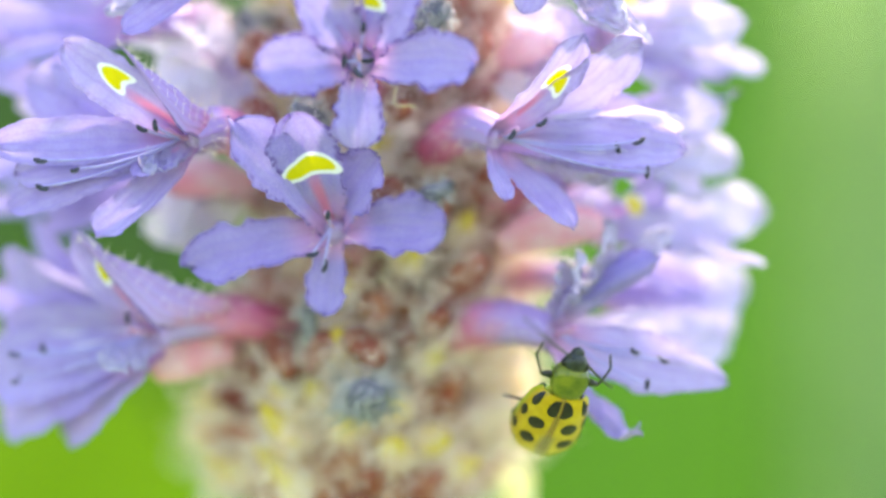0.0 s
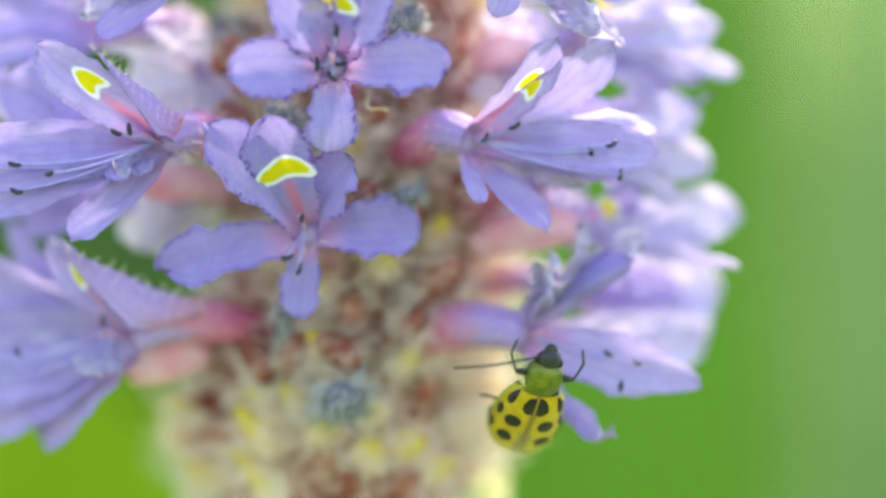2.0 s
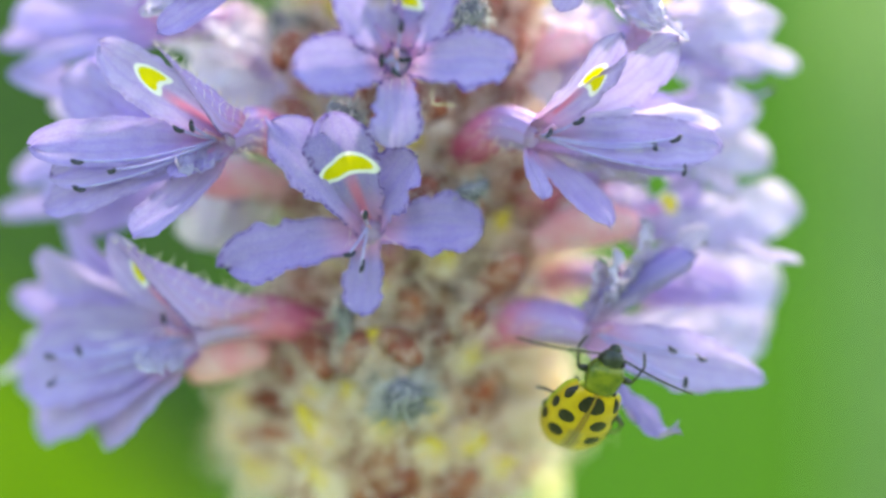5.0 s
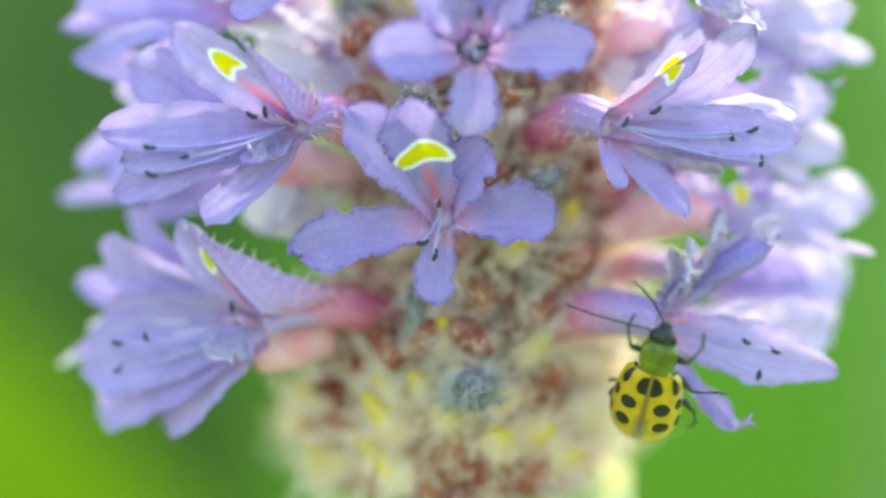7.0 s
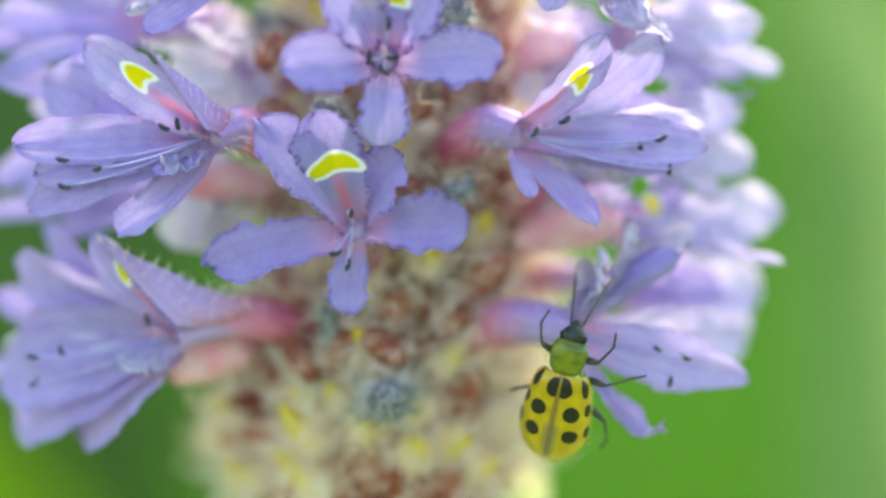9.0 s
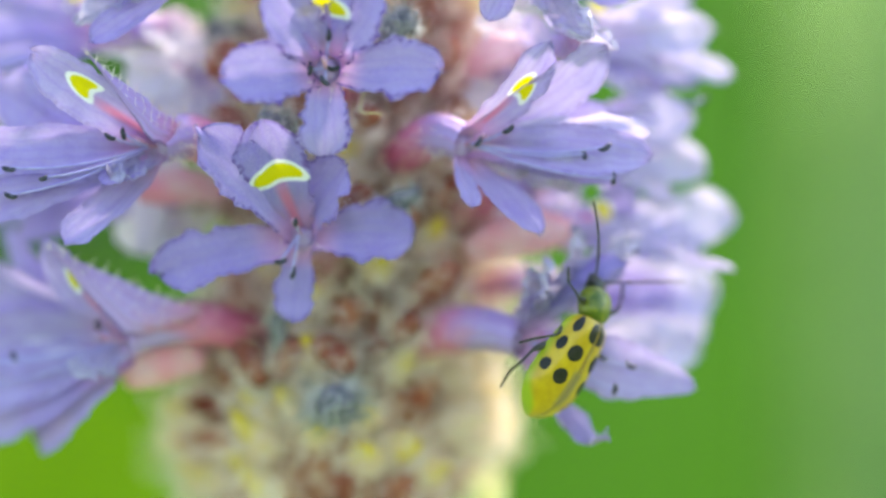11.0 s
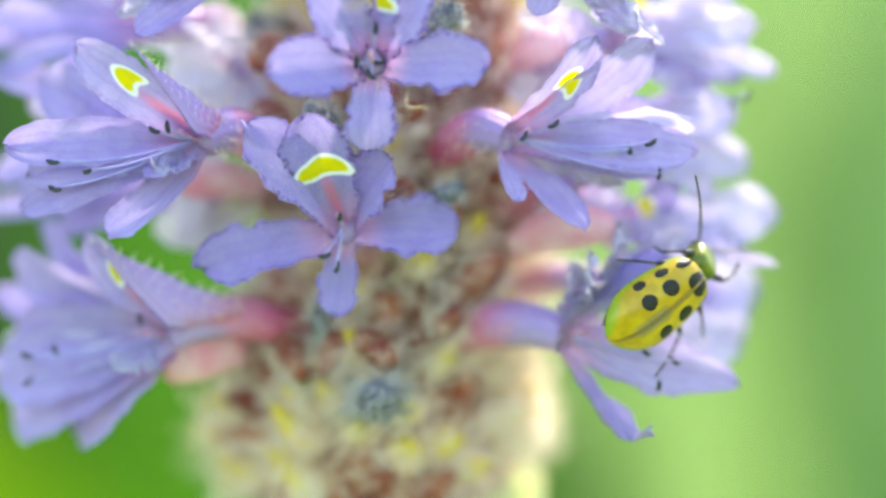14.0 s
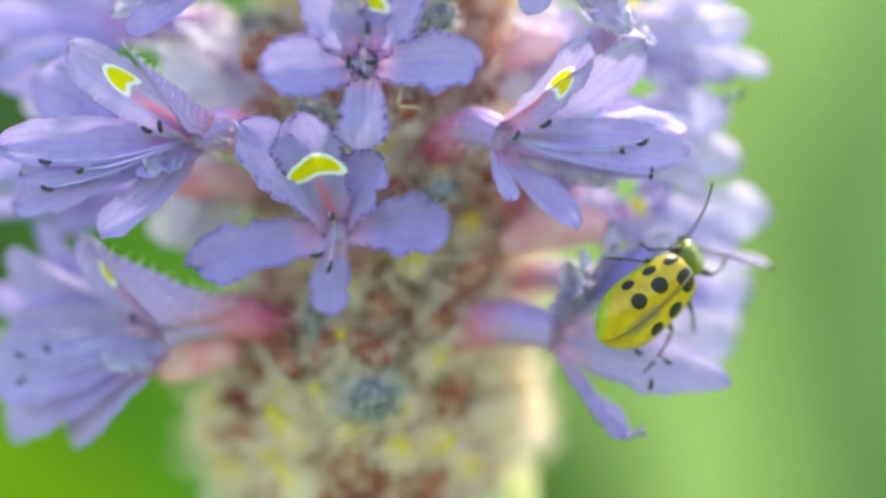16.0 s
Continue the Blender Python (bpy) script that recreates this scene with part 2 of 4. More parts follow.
HEAD = plain("beetle_head", (0.008, 0.012, 0.010), (0.03, 0.04, 0.035), 2500, 0.36, 0.00002, 0.0, 0.4, 0.0)
LEG = plain("beetle_leg", (0.012, 0.012, 0.012), (0.06, 0.06, 0.05), 3000, 0.35, 0.00002)
BELLY = plain("beetle_belly", (0.40, 0.50, 0.03), (0.56, 0.60, 0.06), 1500, 0.45, 0.00002)
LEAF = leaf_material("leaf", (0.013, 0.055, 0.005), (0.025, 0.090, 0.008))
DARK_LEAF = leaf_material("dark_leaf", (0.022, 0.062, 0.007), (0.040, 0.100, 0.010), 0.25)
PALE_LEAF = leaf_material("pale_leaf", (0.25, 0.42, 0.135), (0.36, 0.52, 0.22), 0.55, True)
# lit copy of the leaf: sunshine is painted in as brighter yellow-green
SUNLIT_LEAF = leaf_material("sunlit_tint_leaf", (0.25, 0.44, 0.010), (0.33, 0.52, 0.018), 0.5, True)
GROUND = plain("ground", (0.10, 0.17, 0.05), (0.18, 0.28, 0.10), 3, 0.9, 0.02)


# ---- mesh helpers ----
def part(name, bm, material, parent, label=""):
    me = bpy.data.meshes.new(name)
    bm.to_mesh(me)
    bm.free()
    for p in me.polygons:
        p.use_smooth = True
    for m in material if isinstance(material, list) else [material]:
        me.materials.append(m)
    ob = new(name, me)
    ob.parent = parent
    return tagged(ob, label)


def grid(bm, rows, wrap=False, slot=0, spans=None):
    """A sheet of quads over rows of points, with a uv that runs 0 to 1 along and across it."""
    layer = bm.loops.layers.uv.verify()
    verts = [[bm.verts.new(p) for p in row] for row in rows]
    n, k = len(rows) - 1, len(rows[0])
    for i in range(n):
        for j in range(k if wrap else k - 1):
            j2 = (j + 1) % k
            f = bm.faces.new((verts[i][j], verts[i][j2], verts[i + 1][j2], verts[i + 1][j]))
            f.material_index = slot
            top = k if wrap else k - 1
            for loop, (a, b) in zip(f.loops, ((i, j), (i, j + 1), (i + 1, j + 1), (i + 1, j))):
                loop[layer].uv = (a / n, b / top)
    return verts


def cap(bm, ring, along, slot=0):
    layer = bm.loops.layers.uv.verify()
    f = bm.faces.new(ring)
    f.material_index = slot
    for loop in f.loops:
        loop[layer].uv = (along, 0.5)


def across_of(d):
    side = d.cross(Vector((0, 0, 1)))
    if side.length < 0.1:
        side = d.cross(Vector((0, 1, 0)))
    side.normalize()
    return side, d.cross(side).normalized()


def tube(bm, points, radii, sides=8, slot=0, closed=True):
    """A round limb along points with a radius at each."""
    rows = []
    for i, p in enumerate(points):
        d = (points[min(i + 1, len(points) - 1)] - points[max(i - 1, 0)]).normalized()
        a, b = across_of(d)
        rows.append([p + (a * math.cos(q) + b * math.sin(q)) * radii[i] for q in (2 * math.pi * j / sides for j in range(sides))])
    verts = grid(bm, rows, True, slot)
    if closed:
        cap(bm, verts[0][::-1], 0.0, slot)
        cap(bm, verts[-1], 1.0, slot)


def blob(bm, centre, size, nu=14, nv=18, slot=0, turn=None, power=1.0):
    """A closed rounded body; power under 1 makes it boxier."""
    rows = []
    for i in range(nu + 1):
        a = math.pi * (0.02 + 0.96 * i / nu)
        ring = []
        for j in range(nv):
            q = 2 * math.pi * j / nv
            s = math.sin(a)
            v = [s * math.cos(q), -math.cos(a), s * math.sin(q)]
            v = Vector([math.copysign(abs(c) ** power, c) * k for c, k in zip(v, size)])
            ring.append(centre + (turn @ v if turn else v))
        rows.append(ring)
    verts = grid(bm, rows, True, slot)
    cap(bm, verts[0][::-1], 0.0, slot)
    cap(bm, verts[-1], 1.0, slot)


def smooth(x):
    x = max(0.0, min(1.0, x))
    return x * x * (3 - 2 * x)


# ---- ground ----
bm = bmesh.new()
rows = []
for i in range(61):
    r = 0.05 * (1.135 ** i) * 1.6 if i else 0.0001
    rows.append([Vector((r * math.cos(a), r * math.sin(a), 0.02 * noise.noise(Vector((r * math.cos(a) * 3, r * math.sin(a) * 3, 0))) * min(1, r))) for a in (2 * math.pi * j / 48 for j in range(48))])
grid(bm, rows, True)
ground = part("ground", bm, GROUND, None)
tagged(ground, "damp green ground under waterside plants", "ground", kind="structure")

# ---- the plant ----
plant = tagged(new("pickerelweed"), "pickerelweed flower spike with lavender flowers and hairy buds", "flower")
rng = random.Random(7)


BACK = 2.2      # the spike's axis lies this far behind the middle of its front flowers


def axis_x(z):
    return 0.012 * z - 1.3 * (1 - smooth((z + 6) / 5))


def hairs(bm_list, roots, length, spread, thick, curl=0.5, n=3):
    """Fine bent hairs, three-sided, from (root, direction) pairs."""
    verts, faces = bm_list
    for root, way in roots:
        d = (way + Vector((rng.gauss(0, spread), rng.gauss(0, spread), rng.gauss(0, spread)))).normalized()
        a, b = across_of(d)
        bend = a * max(-1.0, min(1.0, rng.gauss(0, curl))) + b * max(-1.0, min(1.0, rng.gauss(0, curl)))
        long = length * rng.uniform(0.5, 1.3)
        start = len(verts)
        twist = rng.uniform(-3, 3) * curl
        for i in range(n + 1):
            q = i / n
            c = root + d * long * q + bend * long * q * q + (a * math.sin(twist * q) + b * (1 - math.cos(twist * q))) * long * 0.25
            w = thick * (1 - 0.6 * q)
            for k in (0, 2.09, 4.19):
                verts.append(c + (a * math.cos(k) + b * math.sin(k)) * w)
        for i in range(n):
            for j in range(3):
                o = start + i * 3
                faces.append((o + j, o + (j + 1) % 3, o + 3 + (j + 1) % 3, o + 3 + j))


# stem down to the ground, and the spike's core
bm = bmesh.new()
pts = [Vector((0.012 * math.sin(q * 1.4), 0.02 * q * (1 - q) * 2, q * (SPIKE - 0.013))) for q in (i / 14 for i in range(15))]
end = V(axis_x(-13), BACK, -13)
pts = [p + (end - pts[-1]) * (i / 14) for i, p in enumerate(pts)]
tube(bm, pts, [0.0085 - 0.0008 * i / 14 for i in range(15)], 20)
part("stem", bm, STEM, plant, "pale green fleshy stem")
bm = bmesh.new()
zs = [-14 + i * 1.0 for i in range(36)]
tube(bm, [V(axis_x(z), BACK, z) for z in zs], [0.001 * (6.3 + 0.5 * (1 - smooth((z + 6) / 5)) - max(0, z) * 0.10 + 0.25 * noise.noise(Vector((z, 3, 1)))) * (1 if z < 18 else max(0.15, 1 - (z - 18) / 4)) for z in zs], 22)
part("spike_core", bm, STALK, plant, "red-brown core of the spike")

# the spathe that wraps the spike's foot
for lo, hi, radius, mat, name, label in ((-62, 130, 9.2, SPATHE, "spathe", "pale yellow-green sheath at the spike's foot"), (-82, -62, 9.05, SPATHE_EDGE, "spathe_margin", "tan margin of the sheath")):
    bm = bmesh.new()
    rows = []
    for i in range(19):
        row = []
        for j in range(21):
            a = radians(lo + (hi - lo) * j / 20)
            z = -40 + (27.7 + 1.2 * math.sin(a * 1.5) + 0.8 * noise.noise(Vector((a * 4, 1, 2)))) * i / 18
            r = radius * (1 - 0.04 * smooth((z + 12) / 3)) + 0.15 * noise.noise(Vector((z * 0.4, a * 2, 5)))
            row.append(V(axis_x(z) + r * math.cos(a), BACK + r * math.sin(a), z))
        rows.append(row)
    grid(bm, rows)
    part(name, bm, mat, plant, label)

# ---- flowers ----
flower_hairs = ([], [])


def petal_shape(base, tip, width, facing, twist, bend, kind, seed, wavy=1.0):
    """One petal: a clawed, rounded, veined sheet from its base to its tip; all in metres."""
    d = tip - base
    length = d.length
    t = d.normalized()
    n = facing - t * facing.dot(t)
    if n.length < 0.45:
        n = n * 0.4 + Vector((0, -0.8, 0.12)) - t * Vector((0, -0.8, 0.12)).dot(t)
    if kind in ("rolled_petal", "spread_petal", "lit_spread_petal"):
        n = Vector((0, -1, 0.1)) + t * t.y
    if kind == "lit_spread_petal":
        n = Vector((0.2, -0.65, 0.75)) - t * Vector((0.2, -0.65, 0.75)).dot(t)
    n.normalize()
    n = Matrix.Rotation(radians(twist), 3, t) @ n
    side = t.cross(n)
    ragged = 0.13 if kind in ("petal", "banner", "rolled_petal", "spread_petal") else 0.36 if kind == "withered_petal" else 0.20
    ragged *= wavy
    rows = []
    count, cols = 36, 13
    for i in range(count + 1):
        s = 1 - (1 - i / count) ** 1.35
        c = base + d * s + n * (bend * 4 * s * (1 - s) - 0.10 * length * s * s * s)
        if kind == "curled_petal":
            c += n * 0.0016 * smooth((s - 0.70) / 0.30) ** 2 - t * 0.0008 * smooth((s - 0.78) / 0.22)
        w = 0.5 * width * (0.50 + 0.50 * math.sin(min(s / 0.66, 1) * math.pi / 2) ** 1.3)
        if s > 0.66:
            w *= math.sqrt(max(0.0, 1 - min(0.998, (s - 0.66) / 0.34) ** 3.0))
        if kind == "spread_petal":
            w *= 1 - 0.48 * smooth((s - 0.5) / 0.5)
        row = []
        for j in range(cols):
            v = -1 + 2 * j / (cols - 1)
            rough = 1 + ragged * noise.noise(Vector((s * 9, v * 1.3, seed))) * abs(v) + 0.07 * wavy * noise.noise(Vector((s * 24, v, seed + 4))) * abs(v)
            lift = 0.22 * w * (abs(v) ** 1.6) + 0.00022 * noise.noise(Vector((s * 3.2, v * 1.6, seed + 9))) + 0.00010 * noise.noise(Vector((s * 9, v * 3, seed + 2))) * v * v
            if kind not in ("petal", "banner", "rolled_petal", "spread_petal"):
                lift += 0.0005 * noise.noise(Vector((s * 6, v * 3, seed + 20))) * smooth(s * 2)
            if kind == "withered_petal":
                lift += 0.0005 * noise.noise(Vector((s * 13, v * 5, seed + 31))) * smooth(s * 2)
            if kind == "rolled_petal":
                lift -= 1.7 * w * v * v
            crease = -0.00010 * math.exp(-(v * 5) ** 2) - 0.00005 * (math.exp(-((v - 0.42) * 8) ** 2) + math.exp(-((v + 0.45) * 8) ** 2)) * smooth(s * 2)
            if s > 0.8:
                c2 = t * 0.05 * length * noise.noise(Vector((v * 2.6, seed, 7))) * smooth((s - 0.8) / 0.2) * wavy
            else:
                c2 = Vector((0, 0, 0))
            row.append(c + c2 + side * w * v * rough + n * (lift + crease))
        rows.append(row)
    bm = bmesh.new()
    verts = grid(bm, rows)
    spread = bm.loops.layers.uv.new("spread")
    where = {}
    slim, stretch = (2.0, 0.52) if width < 0.0026 else (1.0, 1.0)
    for i, row in enumerate(verts):
        mid = row[cols // 2].co
        for j, v in enumerate(row):
            where[v] = ((v.co - mid).length / width * slim * (1 if j > cols // 2 else -1) - (0.2 if slim > 1 else 0), (1 - (1 - i / count) ** 1.35 - (0.60 if width > 0.0026 else 0.66)) * length / width * stretch)
    for f in bm.faces:
        for loop in f.loops:
            loop[spread].uv = where[loop.vert]
    return bm


def stamen(base, tip, facing, seed):
    """A bent filament with a dark curved anther."""
    r = random.Random(seed)
    bm = bmesh.new()
    sag = (facing * 0.3 + Vector((0, -0.2, -0.5))) * (tip - base).length * 0.12
    pts = [base.lerp(tip, s) + sag * 4 * s * (1 - s) for s in (i / 10 for i in range(11))]
    tube(bm, pts, [0.00007] * 11, 6, 0)
    d = (tip - base).normalized()
    a = (d * 0.4 + Vector((r.uniform(-1, 1), r.uniform(-0.3, 0.3), r.uniform(-0.6, 0.9)))).normalized()
    up = across_of(a)[1]
    pts = [tip + a * 0.00033 * q + up * 0.00010 * (1 - q * q) for q in (-1, -0.7, -0.35, 0, 0.35, 0.7, 1)]
    tube(bm, pts, [0.00004, 0.00010, 0.00013, 0.00012, 0.00013, 0.00010, 0.00004], 8, 1)
    return bm


def flower(label, throat, base, petals, anthers, edged=False, hood=None, stout=1.0):
    throat, base = V(*throat), V(*base)
    facing = (throat - base).normalized()
    bm = bmesh.new()
    n = 9
    sag = Vector((0, 0, 0.0006))
    centre = [base.lerp(throat, i / n) + sag * math.sin(i / n * math.pi) for i in range(n + 1)]
    foot = Vector((base.x * 0.5, 0.5 * BACK * 0.001 + 0.5 * base.y, base.z - 0.0005))
    run = [foot, foot.lerp(base, 0.5)] + centre
    tube(bm, run, [0.00055 * stout, 0.00066 * stout] + [0.001 * (stout * (0.72 + 0.10 * math.sin(i / n * 3)) * (1 - 0.28 * smooth(i / n * 1.3 - 0.3)) + 0.14 * smooth(i / n)) for i in range(n + 1)], 14, 0, False)
    top = part("flower", bm, TUBE, plant, label)
    for i in range(n + 1):
        flowered = []
        for k in range(12):
            w = Vector((rng.gauss(0, 1), rng.gauss(0, 1), rng.gauss(0, 1)))
            w = (w - facing * w.dot(facing)).normalized()
            flowered.append((centre[i] + w * 0.0009 * stout, w))
        hairs(flower_hairs, flowered, 0.0007, 0.3, 0.000016, 0.2)
    for k, (kind, tip, width, twist, bend) in enumerate(petals):
        seed = rng.uniform(0, 90)
        tip = V(*tip)
        way = (tip - throat).normalized()
        rim = way - facing * way.dot(facing)
        root = throat - facing * 0.0005 + rim * 0.00050
        bm = petal_shape(root, tip, width * 0.001, facing, twist, bend * 0.001, kind, seed, 2.0 if edged else 1.1)
        mat = {"petal": EDGED if edged else PETAL, "banner": EDGED_BANNER if edged else BANNER, "rolled_petal": ROLLED, "spread_petal": PETAL, "lit_spread_petal": LIT_WHITE_PETAL, "curled_petal": PETAL, "lit_pale_petal": LIT_PALE_PETAL, "lit_white_petal": LIT_WHITE_PETAL}.get(kind, WITHERED_PETAL)
        part("petal", bm, mat, top, {"petal": "", "spread_petal": "", "banner": "upper petal with a white-edged yellow blotch", "curled_petal": "petal with a curled whitish tip", "rolled_petal": "deep violet petal rolled lengthwise", "lit_pale_petal": "lavender petal whitened in its colour as if sunlit", "lit_white_petal": "lavender petal whitened in its colour as if sunlit", "lit_spread_petal": "lavender petal whitened in its colour as if sunlit"}.get(kind, "shrivelled translucent petal"))
    if hood:
        # the outside of the upper lip, a fold that widens from the tube to its tip
        tip, low, high = (V(*p) for p in hood)
        start = base.lerp(throat, 0.25)
        rows = []
        for i in range(19):
            q = i / 18
            upper = start.lerp(high, q / 0.4) if q < 0.4 else high.lerp(tip, (q - 0.4) / 0.6)
            lower = start.lerp(low, q / 0.55) if q < 0.55 else low.lerp(tip, (q - 0.55) / 0.45)
            row = []
            for j in range(9):
                v = j / 8
                p = upper.lerp(lower, v) + Vector((0, -0.0004 * math.sin(math.pi * (0.15 + 0.7 * v)) * math.sin(math.pi * (0.12 + 0.80 * q)), 0))
                row.append(p + Vector((0, 0, 0.00016 * noise.noise(Vector((q * 9, v * 4, tip.x * 900))))))
            rows.append(row)
            fuzz = [(row[k], Vector((rng.gauss(0, 0.4), -0.5, 1.0)).normalized()) for k in (0, 0, 0, 0, 1, 2, 4)]
            hairs(flower_hairs, fuzz, 0.0005, 0.3, 0.000016, 0.2)
        bm = bmesh.new()
        grid(bm, rows)
        part("hood", bm, HOOD, top, "violet hairy outside of the upper lip, pink towards the tube")
    for a in anthers:
        bm = stamen(throat + facing * 0.0002, V(*a), facing, rng.random())
        part("stamen", bm, [FILAMENT, ANTHER], top, "pale stamen with a dark anther")
    bm = bmesh.new()
    blob(bm, throat - facing * 0.0008, Vector((0.00075, 0.00075, 0.00075)), 8, 10)
    part("throat", bm, THROAT, top, "pale lilac throat")
    bm = bmesh.new()
    end = throat + facing * 0.0012 + Vector((0, 0, 0.0003))
    tube(bm, [throat - facing * 0.001, throat + facing * 0.0003, end], [0.00012, 0.0001, 0.00016], 8)
    part("pistil", bm, STIGMA, top, "reddish pistil in the throat")


STYLE = ((0.91, -13.8, 7.91), (1.6, -14.2, 6.57))
flower('open lavender flower with a yellow blotch, facing outwards',
       throat=(-2.54, -10.2, 1.06), base=(-1.37, -4, -0.84),
       petals=[
           ('petal', (-6.64, -13.5, 5.83), 2.9, 10, 0.5),
           ('banner', (-4.25, -13.3, 6.0), 3.3, 0, 0.4),
           ('petal', (-0.53, -11.8, 4.32), 3, -10, 0.4),
           ('petal', (-9.56, -10.7, -0.67), 2.9, 0, 0.2),
           ('petal', (2.87, -10.5, 1.14), 3, 0, 0.2),
           ('petal', (-3.11, -10.6, -3.09), 2.1, 0, -0.3),
       ],
       anthers=[(-2.69, -11.4, 1.64), (-3.46, -10.8, -0.19), (-2.92, -10.8, -0.79)], edged=True)
flower('open lavender flower in the middle of the spike',
       throat=(-1.07, -13.6, 8.77), base=(-0.86, -6, 8.26),
       petals=[
           ('petal', (-5.56, -15.6, 8.33), 2.9, 0, 0.3),
           ('petal', (4.12, -15, 8.64), 2.7, 0, 0.3),
           ('petal', (-1.19, -13.8, 4.7), 2.4, 0, 0.3),
           ('petal', (-3.37, -15.5, 12.16), 2.8, 0, 0.4),
           ('petal', (1.01, -15, 12.35), 2.7, 0, 0.4),
           ('banner', (-1.18, -15.5, 13.32), 3, 0, 0.4),
       ],
       anthers=[(-0.87, -14.8, 10.22), (-1.82, -14, 8.73), (-0.71, -14, 8.81), (-1.08, -14, 8.21)], edged=True)
flower('lavender flower with a pink tube, seen from its side',
       throat=(-9.54, -10.5, 5.33), base=(-6.83, -7.5, 5.21),
       petals=[
           ('banner', (-14.78, -13.5, 9.36), 2.5, 30, 0.5),
           ('petal', (-18.19, -12.8, 5.05), 2.4, 0, 0.3),
           ('petal', (-17.55, -11.6, 3.71), 2.3, 0, 0.3),
           ('petal', (-18.13, -11, 2.34), 2.6, 0, 0.4),
           ('petal', (-13.79, -12.4, 1.04), 2.6, 0, -0.5),
           ('petal', (-11.81, -12.4, 3.75), 1.5, 30, -0.3),
           ('petal', (-18.13, -8, 8.37), 3.2, 0, 0.4),
           ('withered_petal', (-11.38, -12.2, 4.07), 1.6, 20, -0.3),
           ('petal', (-16.61, -9, 9.1), 2.6, 0, 0.4),
       ],
       anthers=[(-16.11, -12.8, 4.22), (-14.51, -12.8, 3.77), (-16.03, -12.8, 2.95), (-11.44, -12, 5.75), (-10.8, -12, 5.86)], hood=((-12.2, -13.8, 9.43), (-9.42, -11.7, 5.39), (-8.59, -10.6, 6.57)), stout=1.4)
flower('lavender flower with a red tube low on the spike',
       throat=(-11.53, -7.5, -4.17), base=(-6.34, -5, -3.76),
       petals=[
           ('banner', (-15.27, -9.3, 0.41), 2.1, 45, 0.5),
           ('petal', (-20.06, -5, -0.77), 3.2, 0, 0.4),
           ('petal', (-19.2, -3, 1.06), 2.4, 0, 0.4),
           ('lit_spread_petal', (-20.75, -2.5, -3.87), 2.4, 0, 0.4),
           ('petal', (-19.82, -4.8, -4.46), 3.6, 0, 0.4),
           ('lit_spread_petal', (-21.16, -2.5, -5.67), 2.2, 0, 0.4),
           ('lit_spread_petal', (-22.63, -1.5, -5.55), 1.4, 0, 0.3),
           ('petal', (-21.11, -4, -6.56), 4.2, 0, 0.4),
           ('petal', (-20.73, -3, -8.36), 5, 0, 0.5),
           ('petal', (-16.93, -4.8, -9.12), 4.8, 0, 0.1),
           ('withered_petal', (-13.83, -9.2, -5.46), 2.3, 30, -0.4),
       ],
       anthers=[(-18.29, -7.9, -5.12), (-16.85, -7.9, -4.93), (-18.29, -7.9, -6.41), (-12.72, -7.9, -3.39)], hood=((-14.75, -9.6, 0.33), (-11.34, -8.7, -3.93), (-7.99, -7.6, -2.69)), stout=1.4)
flower('lavender flower seen from its side, stamens spread',
       throat=(5.55, -10.2, 5.4), base=(2.55, -7, 5.15),
       petals=[
           ('banner', (9.6, -12.6, 9.66), 2.3, -8, 0.5),
           ('petal', (12.42, -11.5, 9.55), 2.9, 10, 0.4),
           ('lit_pale_petal', (14.31, -10.6, 5.78), 2.2, 0, 0.3),
           ('petal', (14.27, -11.2, 4.84), 2.5, 0, 0.3),
           ('petal', (13.52, -9.5, 4.05), 1.8, 10, 0.3),
           ('petal', (9.21, -11.5, 1.39), 2, 0, -0.3),
           ('petal', (5.9, -12.2, 2.52), 1.2, 20, -0.2),
           ('withered_petal', (11.09, -9, 3.02), 1, 40, 0.2),
           ('petal', (12.85, -8.5, 6.77), 2.4, 0, 0.3),
       ],
       anthers=[(12.15, -11.1, 5.21), (11.18, -11.1, 4.86), (12.56, -11, 3.68), (7.48, -11.6, 6.05), (6.06, -11.4, 5.49)], stout=1.4)
flower('lavender flower on which the beetle climbs',
       throat=(8.31, -8.2, -4.17), base=(2.83, -4, -4.37),
       petals=[
           ('rolled_petal', (13.14, -10.2, -0.54), 1.6, 15, -0.2),
           ('withered_petal', (13.96, -8.5, 1.03), 1.4, -50, 0.3),
           ('withered_petal', (11.55, -9, 0.9), 1.7, 20, 0.4),
           ('withered_petal', (9.86, -9.5, -0.46), 2.0, 30, 0.3),
           ('withered_petal', (8.97, -9, -0.87), 1.7, -10, 0.3),
           ('spread_petal', (16.5, -8.8, -6.49), 3.2, 10, 0.1),
           ('curled_petal', (12.57, -9.6, -10.01), 1.3, 15, -0.4),
           ('petal', (9.05, -9, -2.18), 2, 0, 0.3),
           ('lit_pale_petal', (18.32, -2, -4.69), 3, 0, 0.4),
       ],
       anthers=[(12.12, -9.8, -4.91), (12.68, -9.8, -6.53), (13.49, -9.8, -5.32)], stout=1.5)
